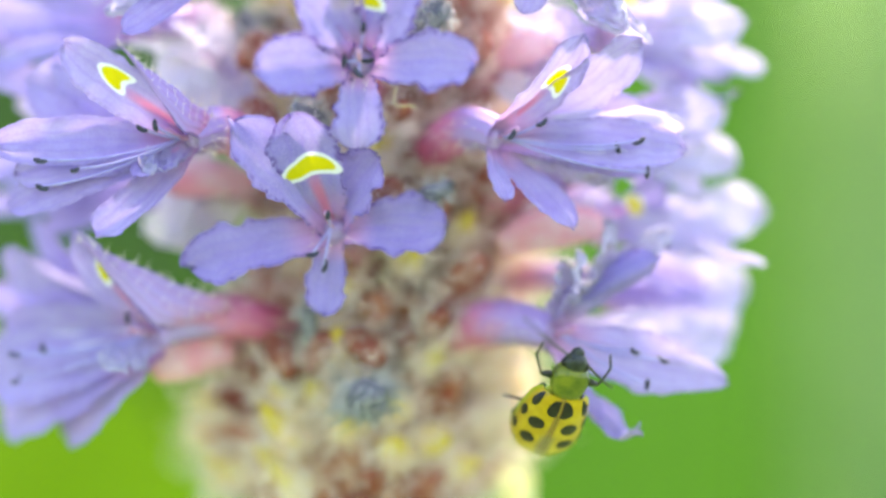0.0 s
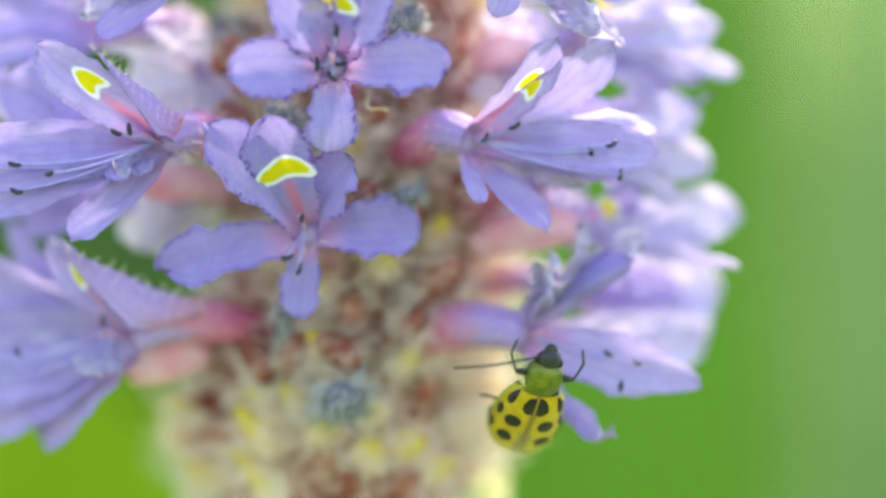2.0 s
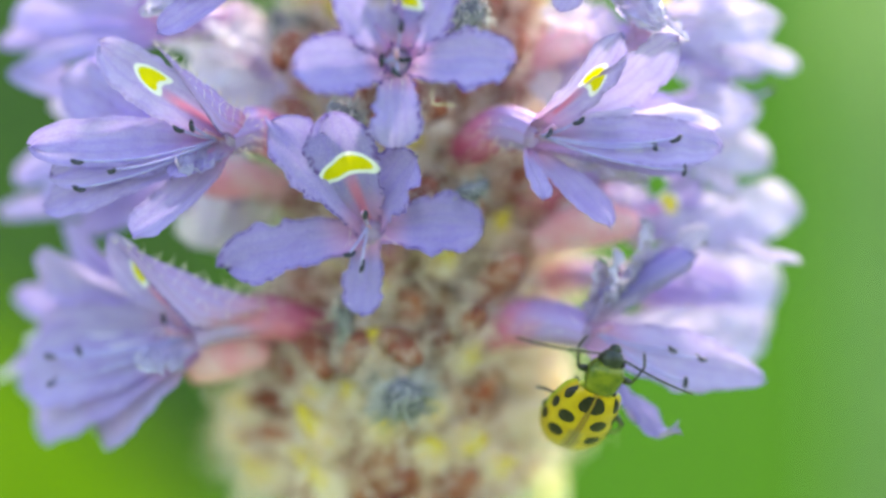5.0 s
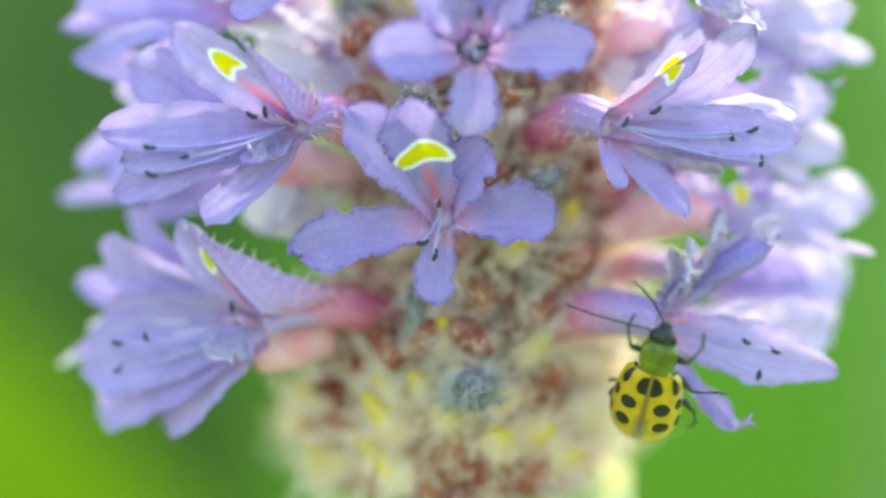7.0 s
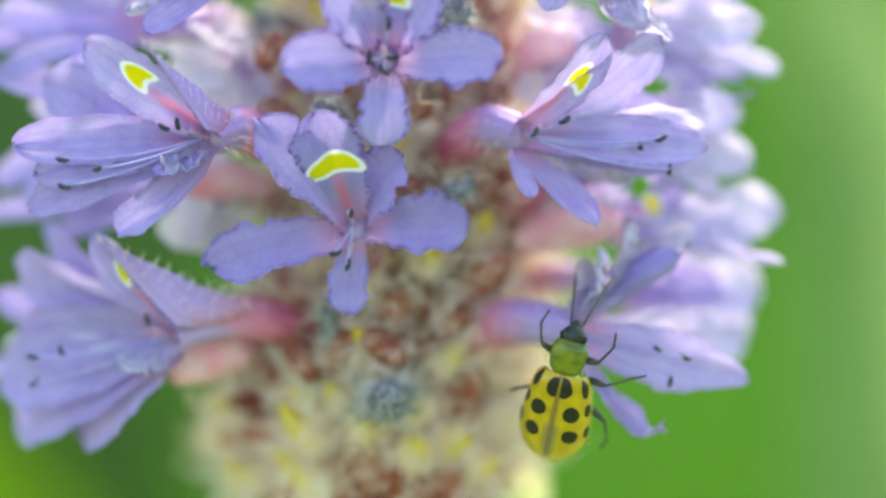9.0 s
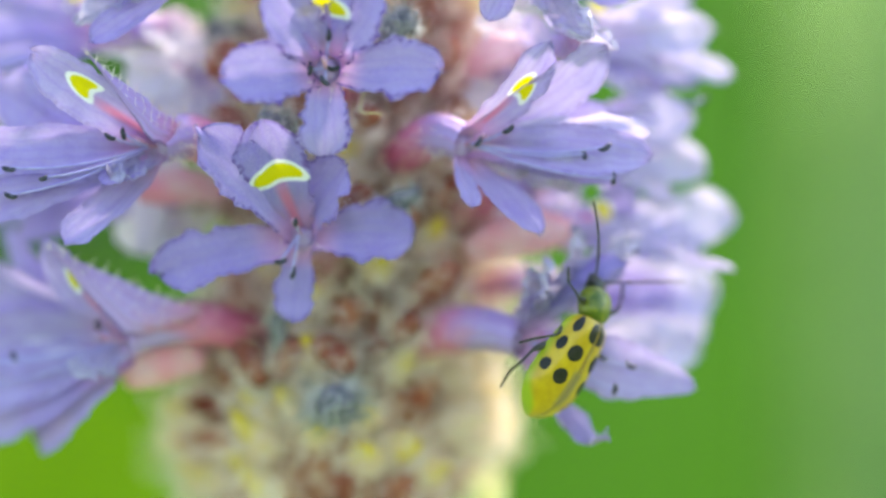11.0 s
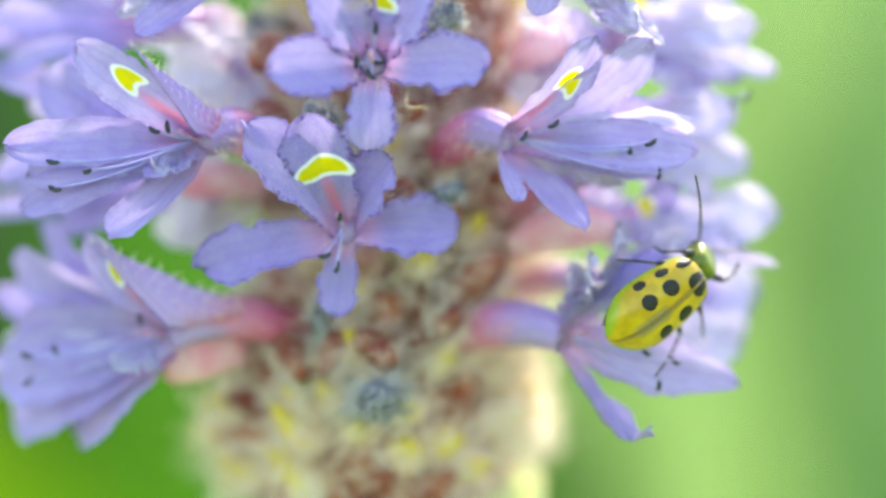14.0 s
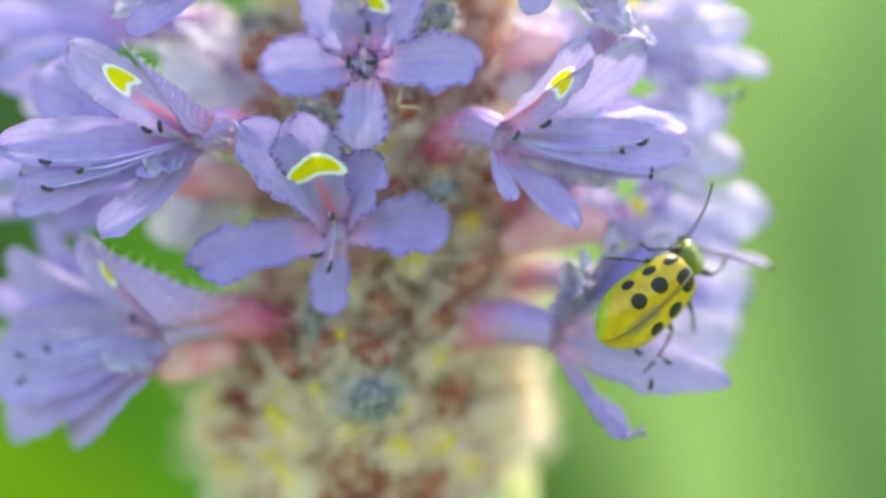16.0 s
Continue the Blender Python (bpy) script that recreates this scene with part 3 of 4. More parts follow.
flower('lavender flower high on the spike',
       throat=(7.65, -12, 13.95), base=(5.55, -5, 14.36),
       petals=[
           ('petal', (6.62, -13, 11.21), 1.7, 0, 0.3),
           ('withered_petal', (11.35, -12.5, 10.36), 1.7, 20, -0.3),
           ('withered_petal', (12.7, -11, 9.71), 1.3, 30, 0.3),
           ('petal', (13.62, -10, 12.86), 2.2, 0, 0.4),
           ('petal', (10.73, -12, 15.82), 2.4, 0, 0.4),
       ],
       anthers=[(11.17, -13, 13.28)])
flower('lavender flower high on the spike',
       throat=(-7.75, -12, 13.68), base=(-6.2, -5, 14.08),
       petals=[
           ('petal', (-12.43, -12.5, 10.52), 1.7, 20, -0.4),
           ('withered_petal', (-13.48, -11, 11.6), 1.4, 20, 0.3),
           ('banner', (-12.03, -12, 15.02), 2.5, 0, 0.4),
           ('petal', (-9.23, -13, 16.19), 2.2, 0, 0.4),
       ],
       anthers=[(-11.09, -13, 12.75)])
flower('lavender flower on the far side of the spike',
       throat=(10.71, -5, 10.64), base=(5.66, -1, 10.44),
       petals=[
           ('lit_pale_petal', (19.37, -4, 9.43), 1.5, 0, 0.4),
           ('lit_pale_petal', (18.22, -5, 11.44), 2.3, 0, 0.4),
           ('lit_pale_petal', (15.75, -4, 8.6), 2.8, 0, 0.4),
           ('lit_pale_petal', (17.44, -4, 13.34), 2.1, 0, 0.4),
           ('banner', (13.01, -5, 14.36), 2.6, 20, 0.4),
           ('petal', (17.73, -4, 9.29), 2, 0, 0.3),
       ],
       anthers=[(16.88, -5, 7.63)])
flower('lavender flower on the far side of the spike',
       throat=(10.46, -4.5, 6.08), base=(5.66, -1, 5.38),
       petals=[
           ('lit_pale_petal', (17.31, -4, 7.2), 2.4, 0, 0.4),
           ('lit_pale_petal', (16.79, -3, 6.68), 2.6, 0, 0.4),
           ('lit_pale_petal', (18.23, -3, 4.62), 2.5, 0, 0.4),
           ('lit_pale_petal', (16.29, -4, 3.21), 2, 0, 0.4),
           ('petal', (16, -4, 8.42), 1.8, 10, 0.4),
           ('petal', (14.55, -4, 2.05), 1.6, 0, 0.3),
       ],
       anthers=[(17.59, -5, 7.91)])
flower('lavender flower on the far side of the spike',
       throat=(10.14, -5, 1.17), base=(5.66, -1, 0.92),
       petals=[
           ('lit_pale_petal', (19.7, -3, 2.11), 2.9, 0, 0.4),
           ('lit_pale_petal', (18.86, -6, -0.53), 0.7, 0, 0.2),
           ('lit_pale_petal', (17.73, -4, 0.46), 2.1, 0, 0.4),
           ('banner', (14.15, -5, 3.18), 2.6, 20, 0.4),
           ('petal', (16.03, -6, -2.24), 0.7, 0, -0.8),
       ],
       anthers=[(13.94, -7, 0.31)])
flower('lavender flower on the far side of the spike',
       throat=(10.35, -2, -1.74), base=(5.68, 0, -2.37),
       petals=[
           ('lit_pale_petal', (18.89, -1, -1.86), 3.4, 0, 0.4),
           ('lit_pale_petal', (18.3, -1, -3.62), 3.6, 0, 0.4),
           ('petal', (16.21, -3, -1.81), 2, 0, 0.6),
           ('petal', (16.23, -2, -5.67), 2.4, 0, 0.4),
           ('lit_pale_petal', (17.3, 0, -5.14), 3, 0, 0.3),
       ],
       anthers=[])
flower('lavender flower on the far side of the spike',
       throat=(-12.79, -5, 11.49), base=(-7.73, -1, 10.74),
       petals=[
           ('petal', (-22.26, -3, 10.97), 1.5, 0, 0.4),
           ('petal', (-21.05, -4, 12.33), 2.4, 0, 0.4),
           ('petal', (-19.31, -4, 14.5), 2.1, 0, 0.4),
           ('petal', (-20.54, -5, 9.43), 1.6, 0, 0.4),
           ('petal', (-17.09, -5, 8.34), 2.1, 0, 0.4),
           ('banner', (-15.09, -5, 14.93), 2.6, 20, 0.4),
       ],
       anthers=[])
flower('lavender flower on the far side of the spike',
       throat=(-12.65, -4, 6.97), base=(-7.73, -1, 6.28),
       petals=[
           ('petal', (-20.76, -5, 9.2), 1.8, 0, 0.4),
           ('petal', (-21.62, -2, 4.08), 2.2, 0, 0.4),
           ('lit_pale_petal', (-19.02, -4, 7.55), 2.1, 0, 0.4),
           ('petal', (-19.89, -4, 3.21), 2, 0, 0.4),
           ('petal', (-16.99, -4, 11.02), 2.1, 20, 0.4),
       ],
       anthers=[])
flower('lavender flower on the far side of the spike',
       throat=(-10.58, -2, 2.98), base=(-6.63, 0, 2.73),
       petals=[
           ('petal', (-22.73, -1, 2.33), 1.5, 0, 0.4),
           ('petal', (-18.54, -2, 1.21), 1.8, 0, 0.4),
           ('lit_spread_petal', (-11.78, -4, 0.46), 3.4, 0, -0.4),
           ('lit_spread_petal', (-9.53, -3.5, 0.61), 2.8, 0, -0.4),
           ('lit_spread_petal', (-9.76, -4, 4.08), 3, 0, 0.3),
           ('lit_spread_petal', (-8.12, -3, 1.2), 3, 0, -0.3),
           ('petal', (-16.48, -2, 3.27), 2, 0, 0.4),
       ],
       anthers=[])
flower('lavender flower on the far side of the spike',
       throat=(-13.24, -2, -4.98), base=(-7.53, 0, -4.78),
       petals=[
           ('petal', (-21.27, -3, -5.81), 1.8, 0, 0.4),
           ('petal', (-20.98, -3, -2.31), 2, 0, 0.4),
           ('petal', (-19.22, -3, -7.57), 2, 0, 0.4),
       ],
       anthers=[])
flower('lavender flower half hidden behind the others, petals whitened as if sunlit',
       throat=(-8.49, -4, 9.38), base=(-6.3, -2, 8.67),
       petals=[
           ('lit_spread_petal', (-13.07, -4, 11.1), 3.4, 0, 0.4),
           ('lit_spread_petal', (-10.49, -4, 12.24), 3.4, 0, 0.4),
           ('lit_spread_petal', (-11.83, -5, 8.73), 3.4, 0, 0.3),
           ('lit_spread_petal', (-9.56, -5, 7.03), 3.2, 0, -0.3),
           ('lit_spread_petal', (-7.63, -4, 11.38), 3, 0, 0.4),
           ('lit_pale_petal', (-7.3, -5, 7.03), 2.6, 0, -0.3),
           ('lit_white_petal', (-11.72, -4.5, 0.87), 3, 0, -0.3),
       ],
       anthers=[])
flower('lavender flower half hidden behind the others, petals whitened as if sunlit',
       throat=(7.94, -6, 9.68), base=(5.58, -4, 9),
       petals=[
           ('lit_spread_petal', (6.82, -5.5, 12.3), 3, 0, 0.4),
           ('lit_pale_petal', (9.5, -6, 11.95), 2.4, 0, 0.4),
           ('withered_petal', (10.35, -6, 7.7), 2.4, 0, 0.3),
           ('lit_pale_petal', (7.8, -6, 6.28), 2.4, 0, -0.3),
           ('lit_spread_petal', (6.24, -6, 7.13), 2.8, 0, -0.3),
       ],
       anthers=[])
flower('lavender flower half hidden behind the others, petals whitened as if sunlit',
       throat=(8.99, -5, 3.18), base=(5.9, -3, 2.37),
       petals=[
           ('withered_petal', (11.57, -5, 4.9), 2.4, 0, 0.4),
           ('lit_pale_petal', (11.86, -5, 1.17), 2.6, 0, 0.4),
           ('lit_spread_petal', (7.7, -5, 0.6), 2.8, 0, -0.3),
           ('lit_spread_petal', (7.54, -5.5, 3.17), 3, 0, -0.3),
       ],
       anthers=[])

# the whorl of flowers that crowns this stretch of the spike
for k in range(6):
    a = radians(-70 + 60 * k)
    out = Vector((math.cos(a), math.sin(a), 0))
    side = Vector((-math.sin(a), math.cos(a), 0))
    z = 17.5 + 2.0 * (k % 2)
    place = lambda r, q, h: tuple(out * r + side * q + Vector((axis_x(z), BACK, z + h)))
    flower("lavender flower of the whorl above", throat=place(11.5, 0, 0), base=place(7, 0, -0.6), petals=[
        ("banner", place(14.0, 0.2, 4.6), 3.0, 0, 0.4), ("petal", place(14.2, 2.8, 3.4), 2.6, 0, 0.4), ("petal", place(14.0, -2.9, 3.2), 2.6, 0, 0.4),
        ("petal", place(14.6, 4.4, -1.4), 2.4, 0, 0.3), ("petal", place(14.4, -4.3, -1.6), 2.4, 0, 0.3), ("petal", place(15.0, 0.3, -3.0), 2.0, 0, 0.3)],
        anthers=[place(14.5, 0.6, 0.6), place(14.0, -0.5, -0.4)])

# a shrivelled style that hangs below an upper petal
bm = bmesh.new()
a, b = V(*STYLE[0]), V(*STYLE[1])
pts = [a.lerp(b, q) + Vector((-0.0007 * math.sin(q * 3.1), 0, -0.0005 * math.sin(q * 3.1) ** 2)) for q in (i / 10 for i in range(11))]
tube(bm, pts, [0.000018 + 0.000002 * i for i in range(11)], 6)
part("style", bm, plain("dry_style", (0.70, 0.58, 0.30), (0.85, 0.80, 0.62), 2000, 0.5, 0.00001), plant, "dry curled style")

# ---- buds round the core ----
bud_hairs, grey_hairs = ([], []), ([], [])


def bud_mesh(seed, mat):
    r = random.Random(seed)
    bm = bmesh.new()
    rows = []
    for i in range(9):
        s = i / 8
        w = 0.00120 * math.sin(math.pi * (0.13 + 0.85 * s ** 0.75)) ** 0.85 * (1 - 0.40 * s)
        rows.append([Vector((w * math.cos(a), w * math.sin(a), 0.0036 * s)) * (1 + 0.16 * noise.noise(Vector((math.cos(a) * 1.6, math.sin(a) * 1.6 + s * 3, seed)))) for a in (2 * math.pi * j / 12 for j in range(12))])
    verts = grid(bm, rows, True)
    cap(bm, verts[-1], 1.0)
    me = bpy.data.meshes.new("bud")
    bm.to_mesh(me)
    bm.free()
    for p in me.polygons:
        p.use_smooth = True
    me.materials.append(mat)
    return me


WITHERED = [
    ((-4.41, -10, 6.99), (-2.8, -9.5, 5.93), 1.3),
    ((0.49, -9.4, 1.54), (3.24, -8.9, 3.2), 1.4),
    ((1.46, -10, 10.54), (3.1, -9.5, 11.83), 1.7),
    ((-3.92, -7, -2.22), (-3.81, -6.5, -5.06), 1.1),
    ((-1.2, -8.2, -6.51), (-0.66, -7.7, -8.21), 2.7),
    ((-7.35, -5, 12.07), (-6.82, -4.5, 10.11), 1.2),
    ((-3.59, -5.5, -4.54), (-2.19, -5, -6.85), 1),
]
RED_BUDS = [
    ((2.67, -6.5, -2.98), (5.02, -7, -0.75), 2.6),
    ((3.53, -6, -4.26), (4.8, -6, -2.3), 2.2),
    ((1.96, -7, -4.49), (2.89, -8, -3.35), 1.8),
    ((-6.42, -6, -4.25), (-4.69, -7.5, -6.4), 2.2),
    ((-4, -7.5, -6.12), (-2.74, -8.2, -4.43), 1.9),
    ((-2.19, -8.3, -4.43), (-0.28, -8.6, -5.78), 2.2),
    ((-7.19, -7, 7.18), (-5.62, -8, 5.6), 2.2),
    ((-0.68, -8.2, 1.05), (0.55, -8.8, 3.23), 2.2),
    ((3.92, -7, 8.82), (5.17, -7, 10.48), 2.2),
    ((0.01, -8.4, 6.11), (1.09, -9, 6.76), 1.6),
    ((-6.05, -7.5, 10.46), (-7.13, -8, 9.03), 2),
]
UNOPENED = [
    ((5.7, -5, 0.17), (10.74, -6.5, 1.21), 2.3),
    ((-8.09, -4, -5.34), (-11.8, -5.5, -6.3), 2.3),
    ((5.84, -5, 9.2), (8.17, -7, 10.29), 1.9),
    ((-7.15, -4, 3.21), (-10.94, -6, 3.15), 2),
]
def full(z, a):
    """How far the younger buds stand out on the side where few flowers open, in mm."""
    return 1.2 * smooth((z + 4.5) / 3) * max(0.0, -math.sin(a)) ** 2.5


bud_shapes = [bud_mesh(s, BUD) for s in (1, 2, 3, 4)]
brown_shapes = [bud_mesh(s, BROWN_BUD) for s in (5, 6)]
count = 290
for k in range(count):
    z = -13.5 + 33.0 * k / count
    a = k * 2.39996 + rng.gauss(0, 0.08)
    out = Vector((math.cos(a + rng.gauss(0, 0.15)), math.sin(a), rng.uniform(0.10, 0.85))).normalized()
    foot = V(axis_x(z), BACK, z) + Vector((math.cos(a), math.sin(a), 0)) * 0.001 * (5.4 + 0.8 * smooth((z + 17) / 9) * (1 - smooth((z + 5) / 4)) - max(0, z) * 0.10 + full(z, a))
    if z < -12.4 and (-1.1 < math.atan2(math.sin(a), math.cos(a)) < 2.2):
        continue
    brown = rng.random() < (0.33 if z < -6.5 else 0.62)
    ob = new("bud", brown_shapes[k % 2] if brown else bud_shapes[k % 4])
    ob.parent = plant
    size = rng.uniform(0.74, 1.0) if brown else rng.uniform(0.85, 1.15)
    ob.matrix_basis = Matrix.LocRotScale(foot, out.to_track_quat("Z", "Y"), (size, size, size * rng.uniform(0.75, 1.0)))
    if math.sin(a) < 0.35:
        side, up = across_of(out)
        roots = []
        for h in range(26 if brown else 90 if z < -5 else 62):
            q, s = rng.uniform(0, 6.283), rng.uniform(0.2, 1.0)
            w = side * math.cos(q) + up * math.sin(q)
            roots.append((foot + out * 0.0032 * s * size + w * 0.0012 * math.sqrt(max(0.05, 1 - s * s)), (w + out * 0.6).normalized()))
        hairs(bud_hairs, roots, 0.0015, 0.40, 0.000038, 0.7)

# long loose wisps on the upper, younger part
roots = []
for k in range(440):
    z = rng.uniform(-5, 15)
    a = radians(rng.uniform(-165, -15))
    o = Vector((math.cos(a), math.sin(a), 0))
    roots.append((V(axis_x(z), BACK, z) + o * (rng.uniform(0.0072, 0.0088) + 0.001 * full(z, a)), (o * 0.5 + Vector((rng.gauss(0, 1), 0, rng.gauss(0, 1)))).normalized()))
hairs(bud_hairs, roots, 0.0026, 0.4, 0.000032, 0.8, 7)

for k, (a, b, w) in enumerate(UNOPENED + RED_BUDS):
    pink = k < len(UNOPENED)
    a, b = V(*a), V(*b)
    if not pink:
        a, b, w = a + Vector((0, 0.0016, 0)), b + Vector((0, 0.0010, 0)), 0.75 * w
    bm = bmesh.new()
    pts = [a.lerp(b, i / 10) + Vector((0, 0, 0.0004 * math.sin(i / 10 * 3.1))) for i in range(11)]
    tube(bm, pts, [0.0005 * w * (0.30 + 0.7 * math.sin(math.pi * (0.10 + 0.84 * (i / 10) ** 1.3)) ** 0.8) for i in range(11)], 14)
    part("unopened_flower", bm, PINK_BUD if pink else RED_BUD, plant, "unopened pink flower bud" if pink else "red-brown shrivelled flower tube")
    side, up = across_of((b - a).normalized())
    roots = []
    for h in range(70 if pink else 220):
        q = rng.uniform(0, 6.283)
        o = side * math.cos(q) + up * math.sin(q)
        roots.append((a.lerp(b, rng.random()) + o * 0.00042 * w, o))
    hairs(bud_hairs, roots, 0.0008, 0.3, 0.00002, 0.3)

for a, b, w in WITHERED:
    a, b = V(*a), V(*b)
    root = Vector((a.x * 0.8, BACK * 0.001 - 0.004, a.z))
    bm = bmesh.new()
    tube(bm, [root, a.lerp(b, 0.3)], [0.0004, 0.0003], 8)
    pts = [a.lerp(b, i / 8) + Vector((0, -0.0003 * math.sin(i / 8 * 3.1), 0)) for i in range(9)]
    tube(bm, pts, [0.00032 * w * (0.25 + math.sin(math.pi * (0.08 + 0.84 * i / 8)) * (1 + 0.2 * noise.noise(Vector((i, w, 3))))) for i in range(9)], 12)
    part("withered_bud", bm, DARK_BUD, plant, "grey-blue withered bud")
    roots = []
    for h in range(int(110 * w)):
        s, q = rng.random(), rng.uniform(0, 6.283)
        side, up = across_of((b - a).normalized())
        o = side * math.cos(q) + up * math.sin(q)
        roots.append((a.lerp(b, s) + o * 0.0004 * w * math.sin(math.pi * (0.1 + 0.8 * s)), (o + Vector((0, -0.4, 0))).normalized()))
    hairs(grey_hairs, roots, 0.00042 * w, 0.25, 0.000048, 0.2)

for name, (verts, faces), label in (("bud_hair", bud_hairs, "pale tangled hairs on the buds"), ("grey_hair", grey_hairs, "grey bristles on the withered buds"), ("flower_hair", flower_hairs, "short glandular hairs on the flower tubes")):
    me = bpy.data.meshes.new(name)
    me.from_pydata(verts, [], faces)
    me.materials.append(GREY_HAIR if name == "grey_hair" else HAIR)
    ob = new(name, me)
    ob.parent = plant
    tagged(ob, label, kind="stuff")

# ---- the beetle: y ahead, z up from its back, millimetres ----
beetle = tagged(new("beetle"), "yellow-green beetle with black spots climbing the flower", "beetle")
M = 0.00108


def wing(a, b, side):
    """A point of a wing case: a from shoulder to tip, b from the seam to the edge."""
    if a < 0.60:
        s = 1 - a / 0.60
        half, high = 1.58 - 0.40 * s ** 1.8 - 0.26 * s ** 14, 1.20 - 0.35 * s ** 2 - 0.25 * s ** 14
    else:
        s = (a - 0.60) / 0.40
        half, high = 1.58 * (1 - s ** 1.9) ** 0.66, 1.20 * (1 - s ** 2.3) ** 0.6
    q = b * math.pi / 2 * 1.08
    x = 0.012 + half * math.sin(min(q, math.pi / 2)) ** 0.92
    z = high * max(-0.12, math.copysign(abs(math.cos(q)) ** 0.85, math.cos(q)))
    return Vector((side * x, 2.05 - 5.2 * a - 0.22 * b * b * (1 - a), z)) * M


SPOTS = ((0.10, 0.09, 0.42, 0.44), (0.09, 0.60, 0.32, 0.42), (0.33, 0.30, 0.44, 0.40), (0.30, 0.70, 0.30, 0.35), (0.56, 0.33, 0.41, 0.37), (0.53, 0.74, 0.30, 0.33))
for side in (-1, 1):
    bm = bmesh.new()
    grid(bm, [[wing(i / 24 * 0.995, j / 14, side) for j in range(15)] for i in range(25)])
    case = part("wing_case", bm, ELYTRON, beetle)
    for a, b, rx, ry in SPOTS:
        bm = bmesh.new()
        c = wing(a, b, side)
        rows = []
        for i in range(6):
            rr = i / 5
            row = []
            for j in range(16):
                q = 2 * math.pi * j / 16
                wob = 1 + 0.12 * noise.noise(Vector((math.cos(q) * 1.5, math.sin(q) * 1.5, a * 9 + b * 5 + side)))
                aa = max(0.005, min(0.99, a + rr * wob * ry * math.sin(q) / 5.2))
                bb = max(0.02, min(1.0, b + rr * wob * rx * math.cos(q) / 2.5))
                p = wing(aa, bb, side)
                e = 0.01
                nrm = (wing(min(0.99, aa + e), bb, side) - p).cross(wing(aa, min(1.05, bb + e), side) - p)
                nrm = nrm.normalized() * (1 if nrm.z * 1 + nrm.x * side > 0 else -1)
                row.append(p + nrm * 0.000022 * (1 - 0.6 * rr))
            rows.append(row)
        grid(bm, rows, True)
        part("spot", bm, SPOT, case, "black spot")
bm = bmesh.new()
blob(bm, Vector((0, -0.5, -0.02)) * M, Vector((1.32, 2.5, 0.6)) * M)
part("abdomen", bm, BELLY, beetle, "lime green abdomen")
NECK = Vector((0, 2.05, 0)) * M       # the neck shield and the head nod about this place
bm = bmesh.new()
blob(bm, Vector((0, 0.53, 0.16)) * M, Vector((0.82, 0.84, 0.62)) * M, 16, 20, power=0.72)
for v in bm.verts:
    v.co.x *= 1 + 0.10 * (v.co.y / M - 0.53)
shield = part("pronotum", bm, PRONOTUM, beetle, "yellow-green neck shield")
bm = bmesh.new()
blob(bm, Vector((0, 1.45, 0.05)) * M, Vector((0.56, 0.52, 0.45)) * M)
blob(bm, Vector((0, 1.85, -0.12)) * M, Vector((0.3, 0.32, 0.25)) * M)
head = part("head", bm, HEAD, beetle, "glossy black head")
for side in (-1, 1):
    bm = bmesh.new()
    blob(bm, Vector((side * 0.47, 1.45, 0.14)) * M, Vector((0.17, 0.2, 0.2)) * M, 8, 10)
    part("eye", bm, SPOT, head)

LEGS = (  # foot of the leg on the body, knee, ankle and claw from there
    ("front", (0.62, 2.5, -0.25), (0.64, 0.42, 0.30), (0.98, 1.15, -0.15), (0.80, 1.75, -0.45)),
    ("middle", (0.85, 1.5, -0.3), (1.05, 0.30, 0.35), (1.90, 0.70, -0.15), (2.55, 0.95, -0.5)),
    ("hind", (0.90, 0.3, -0.3), (1.30, -0.50, 0.25), (1.70, -1.80, -0.2), (1.55, -2.75, -0.5)),
)
legs = []
for side in (-1, 1):
    for which, foot, *joints in LEGS:
        f = Vector((foot[0] * side, foot[1], foot[2])) * M
        k, a, c = (Vector((p[0] * side, p[1], p[2])) * M for p in joints)
        bm = bmesh.new()
        tube(bm, [Vector((0, 0, 0)), k * 0.35, k * 0.75, k], [0.00012, 0.00019, 0.00016, 0.00009], 10)
        leg = part("leg", bm, LEG, beetle, "thin black leg")
        leg.location = f
        bm = bmesh.new()
        tube(bm, [k, k.lerp(a, 0.5) + Vector((0, 0, 0.00006)), a], [0.00007, 0.00006, 0.00007], 8)
        part("shin", bm, LEG, leg)
        bm = bmesh.new()
        pts = [a.lerp(c, q / 6) for q in range(7)]
        tube(bm, pts, [0.00005, 0.00008, 0.00005, 0.00008, 0.00005, 0.00007, 0.00003], 7)
        part("foot", bm, LEG, leg)
        legs.append((leg, side, which, f))

feelers = []
for side in (-1, 1):
    bm = bmesh.new()
    pts, radii = [], []
    for i in range(34):
        s = i / 33
        pts.append(Vector((side * (0.35 * s * s), 4.2 * s, 0.25 * math.sin(s * 2.6))) * M)
        radii.append((0.000075 - 0.00002 * s) * (0.72 + 0.28 * abs(math.sin(s * 11 * math.pi))))
    tube(bm, pts, radii, 7)
    feeler = part("antenna", bm, LEG, beetle, "long dark beaded antenna")
    base = Vector((side * 0.22, 1.75, 0.16)) * M
    feeler.location = NECK + base
    feelers.append((feeler, base))

